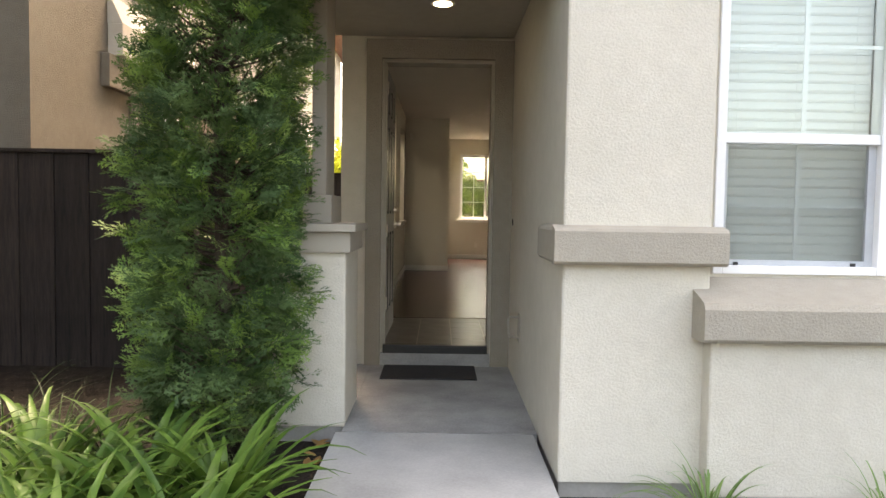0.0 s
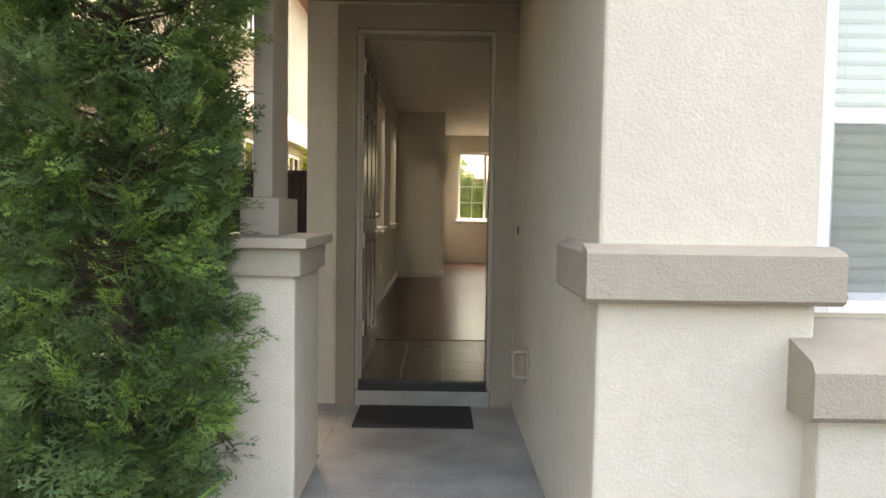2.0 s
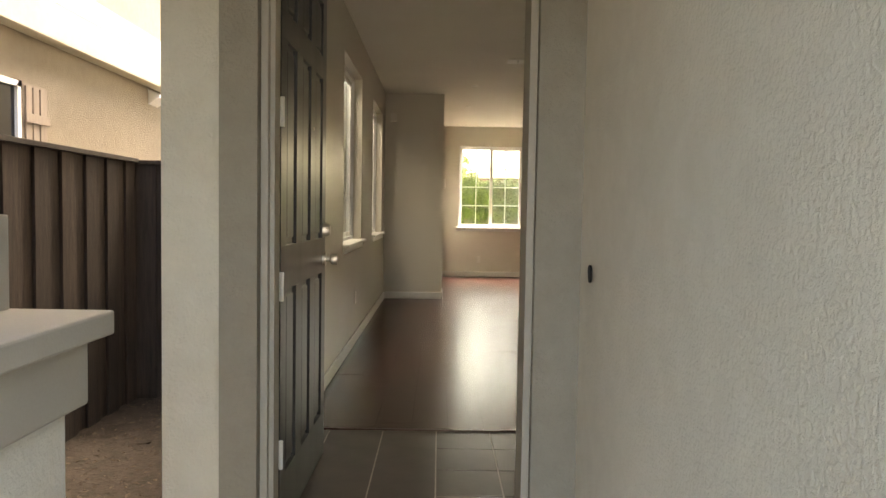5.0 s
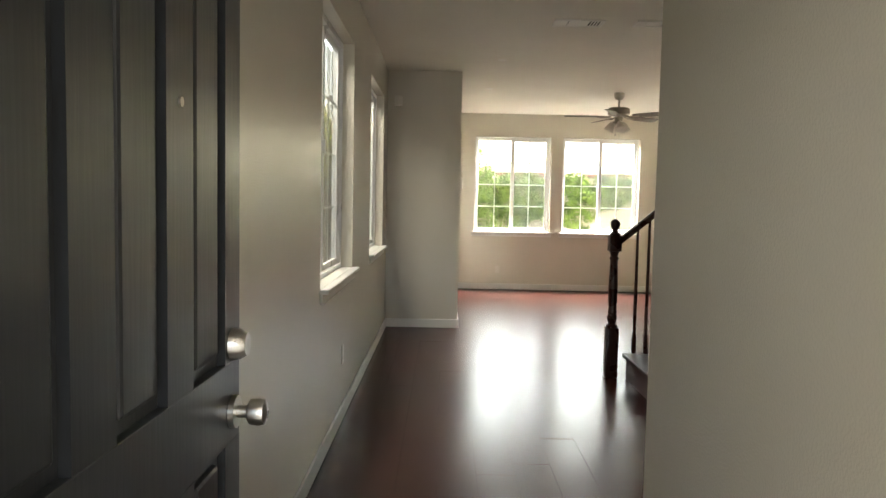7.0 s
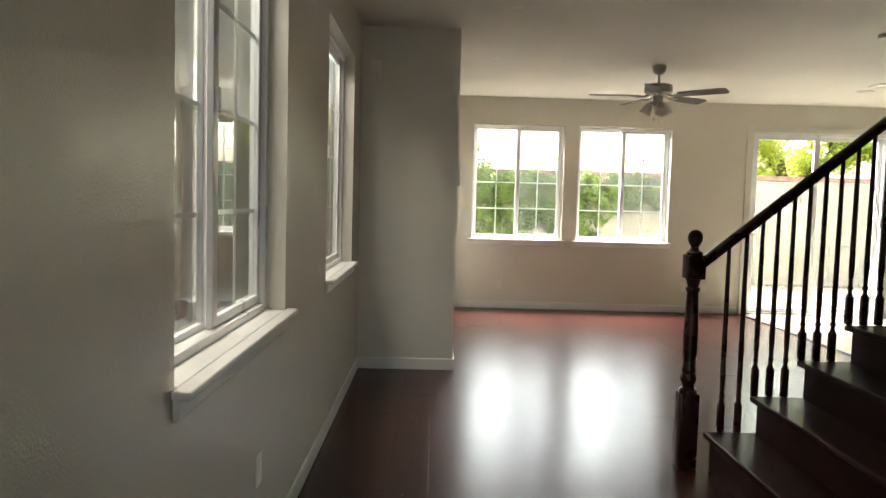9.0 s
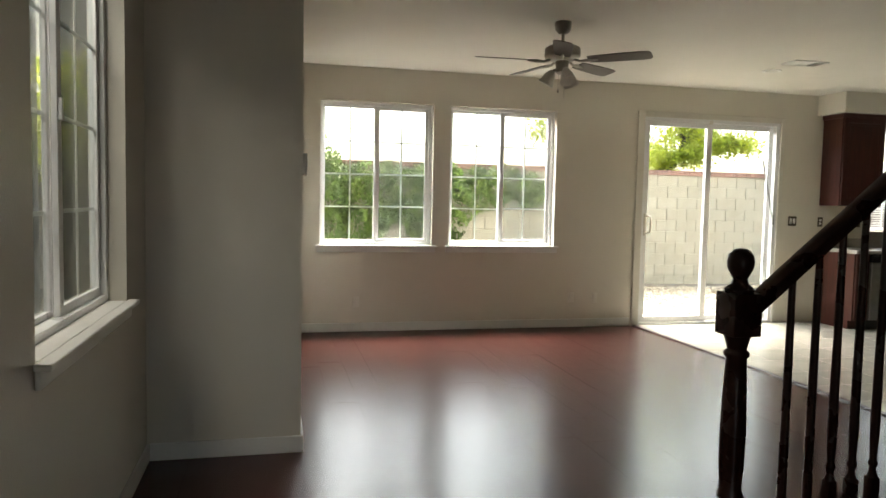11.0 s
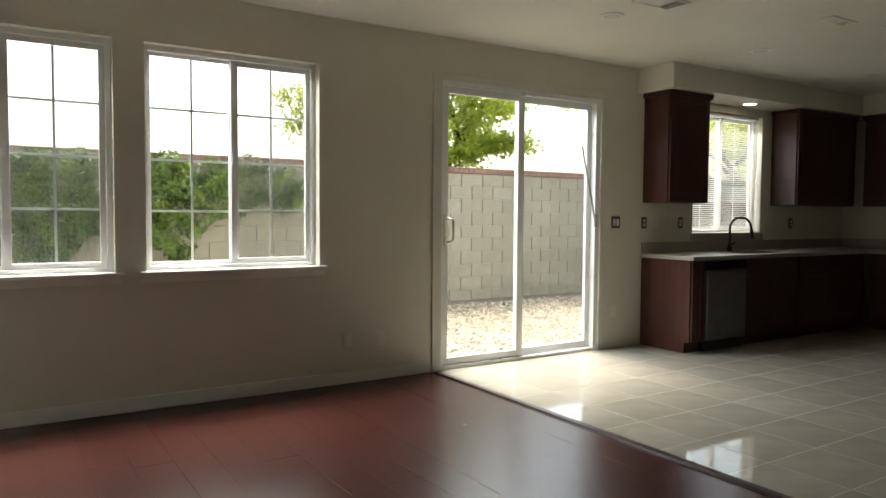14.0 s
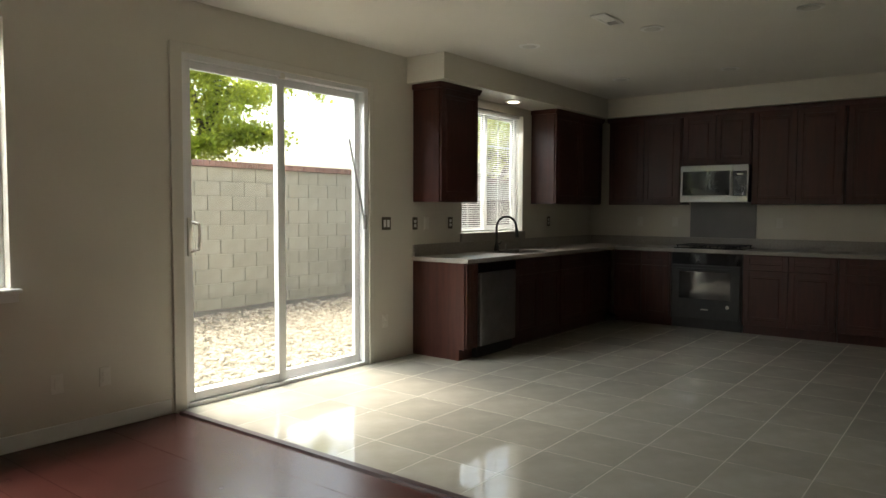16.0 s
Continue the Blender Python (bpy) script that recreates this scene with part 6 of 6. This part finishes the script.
def overhang_tree():
    """A slim broad-leaved tree beside the bed whose branch droops over it."""
    rnd = random.Random(17)
    root = thing(empty("garden_tree", -2.8, 4.0, SOILZ), "slim dark-leaved garden tree with drooping branch", "tree")
    w = Part().tube([(-2.8, 4.0, SOILZ - 0.05), (-2.78, 4.0, 1.0), (-2.7, 3.98, 2.1), (-2.6, 3.95, 2.9)], [0.06, 0.05, 0.04, 0.015], 8)
    br = [Vector((-2.72, 3.98, 1.95)), Vector((-2.3, 3.95, 2.12)), Vector((-1.95, 3.92, 2.05)), Vector((-1.7, 3.9, 1.86))]
    w.tube(br, [0.022, 0.016, 0.01, 0.004], 6)
    under(w.ob("trunk", BARK, None, True), root)
    p = Part()
    for i in range(90):
        u = rnd.uniform(0.9, 2.98)
        k = int(u)
        o = br[k].lerp(br[k + 1], u - k)
        dd = Vector((rnd.uniform(-1, 1), rnd.uniform(-1, 1), rnd.uniform(-0.9, 0.2))).normalized()
        broad_leaf(p, o, dd, Vector((rnd.uniform(-0.4, 0.4), rnd.uniform(-0.4, 0.4), 1)).normalized(), rnd.uniform(0.10, 0.17), rnd.uniform(0.025, 0.04))
    for i in range(500):
        o = Vector((-2.62 + rnd.gauss(0, 0.3), 3.95 + rnd.gauss(0, 0.3), 2.75 + rnd.gauss(0, 0.25)))
        dd = Vector((rnd.uniform(-1, 1), rnd.uniform(-1, 1), rnd.uniform(-0.9, 0.3))).normalized()
        broad_leaf(p, o, dd, Vector((0, 0.2, 1)), rnd.uniform(0.10, 0.17), rnd.uniform(0.025, 0.04))
    f = new("leaves", p.raw("leaves", DARKLEAF))
    tagged(f, kind="stuff")
    under(f, root)


overhang_tree()


def gravel():
    rnd = random.Random(9)
    p = Part()
    for i in range(14000):
        x, y = rnd.uniform(-1.0, 11.5), YF1 + 0.45 + (YB - YF1 - 0.9) * rnd.random()
        if rnd.random() < 0.25:
            x, y = rnd.uniform(3.0, 9.0), rnd.uniform(YF1 + 0.45, 20.5)
        s = rnd.uniform(0.015, 0.038)
        a = rnd.uniform(0, 6.28)
        sx, sy, sz = s * rnd.uniform(0.8, 1.4), s * rnd.uniform(0.7, 1.1), s * rnd.uniform(0.45, 0.8)
        c, q = math.cos(a), math.sin(a)
        vs = []
        for zz, rr in ((-0.4, 0.85), (0.45, 0.8)):
            for k in range(6):
                t = k * math.pi / 3 + zz
                u, v = math.cos(t) * rr * sx * rnd.uniform(0.85, 1.1), math.sin(t) * rr * sy
                vs.append((x + c * u - q * v, y + q * u + c * v, -0.055 + sz * (0.5 + zz)))
        vs.append((x, y, -0.055 + sz * 1.25))
        p.add(vs, [[k, (k + 1) % 6, 6 + (k + 1) % 6, 6 + k] for k in range(6)] + [[6 + k, 6 + (k + 1) % 6, 12] for k in range(6)])
    tagged(new("gravel", p.raw("gravel", STONE, True)), "tan and white river pebbles covering the yard", "gravel", kind="stuff")


gravel()
sheet("ground_yard", -6, 16, YF1 + 0.45, YB, -0.6, -0.055, GRAVEL_BED, "tan gravel bed of the back yard", "ground")
sheet("patio", -6, 16, YF1 + 0.001, YF1 + 0.449, -0.6, -0.045, CONCRETE, "pale concrete patio strip outside the sliding door", "patio")


# ---- pieces of floors and walls ----
def planks():
    root = bpy.data.objects["floor_living"]
    W, L = 0.197, 1.215
    full = Part().box(0.0003, W - 0.0003, 0.0005, L - 0.0005, -0.012, 0.0, 0.0006).mesh("plank", LAMINATE)
    rnd = random.Random(2)
    x = -0.985
    while x < 3.61:
        w = min(W, 3.612 - x)
        y = 8.645 - rnd.uniform(0, L)
        while y < YF0 - 0.02:
            a, b = max(y, 8.645), min(y + L, YF0 - 0.016)
            if b - a > 0.03:
                if abs(w - W) < 1e-6 and a == y and abs(b - y - L) < 1e-6:
                    o = new("plank", full)
                    o.location = (x, y, 0)
                else:
                    o = new("plank", Part().box(0.0003, w - 0.0003, 0.0005, b - a - 0.0005, -0.012, 0.0, 0.0006).mesh("plank", LAMINATE))
                    o.location = (x, a, 0)
                o.rotation_euler = (rnd.uniform(-0.0007, 0.0007), rnd.uniform(-0.0034, 0.0034), 0)
                o.parent = root
            y += L
        x += W


planks()


def tiles(root_name, x0, x1, y0, y1, sx, sy, ox, oy, shift, gap, h, mat):
    root = bpy.data.objects[root_name]
    cache = {}
    j = math.floor((y0 - oy) / sy)
    while oy + j * sy < y1:
        off = ox + (shift * sx if j % 2 else 0)
        i = math.floor((x0 - off) / sx)
        while off + i * sx < x1:
            a, b = max(off + i * sx, x0), min(off + (i + 1) * sx, x1)
            c, d = max(oy + j * sy, y0), min(oy + (j + 1) * sy, y1)
            if b - a > 0.02 and d - c > 0.02:
                key = (round(b - a, 3), round(d - c, 3))
                if key not in cache:
                    cache[key] = Part().box(gap, key[0] - gap, gap, key[1] - gap, -0.03, h, 0.0012).mesh("tile", mat)
                o = new("tile", cache[key])
                o.location = (a, c, 0)
                o.parent = root
            i += 1
        j += 1


tiles("floor_entry", -0.985, -0.258, 7.19, 8.63, 0.283, 1.40, -0.258, 8.63, 0, 0.003, 0.0, ETILE)
tiles("floor_entry", -0.258, 0.249, 7.19, 8.63, 0.283, 0.291, -0.258, 8.643, 0, 0.003, 0.0, ETILE)
tiles("floor_kitchen", 3.668, XR, 12.47, YF0 - 0.001, 0.4517, 0.43, 4.02, 16.03, 0, 0.0021, 0.0, KTILE)


def block_wall():
    root = thing(empty("block_wall", 4, YB, -0.1), "tan concrete block garden wall with brick cap", "garden wall")
    core = under(Part().box(-6, 16, YB + 0.012, YB + 0.14, -0.4, 1.93).ob("core", MORTAR), root)
    bw, bh = 0.406, 0.2035
    m = Part().box(0.004, bw - 0.004, 0, 0.03, 0.004, bh - 0.004, 0.004).mesh("block", CMU)
    rest = Part()
    for j in range(10):
        z = -0.10 + j * bh
        for i in range(54):
            x = -6 + i * bw + (bw / 2 if j % 2 else 0)
            if 1.2 < x < 12.2:
                o = new("block", m)
                o.parent = root
                o.matrix_parent_inverse = Matrix.Translation(-root.location)
                o.location = (x, YB, z)
            else:
                rest.box(x + 0.004, x + bw - 0.004, YB, YB + 0.03, z + 0.004, z + bh - 0.004)
    tagged(under(rest.ob("blocks", CMU), root), kind="stuff")
    cap = Part().box(0.004, 0.086, -0.03, 0.17, 0, 0.085, 0.004).mesh("brick", BRICK)
    rest = Part()
    for i in range(240):
        x = -6 + i * 0.0915
        if -1.5 < x < 13:
            o = new("brick", cap)
            o.parent = root
            o.matrix_parent_inverse = Matrix.Translation(-root.location)
            o.location = (x, YB, 1.935)
        else:
            rest.box(x + 0.004, x + 0.086, YB - 0.03, YB + 0.17, 1.935, 2.02)
    tagged(under(rest.ob("bricks", BRICK), root), kind="stuff")
    under(Part().box(-6, 16, YB - 0.022, YB + 0.162, 1.935, 2.01).ob("cap_mortar", MORTAR), root)


block_wall()
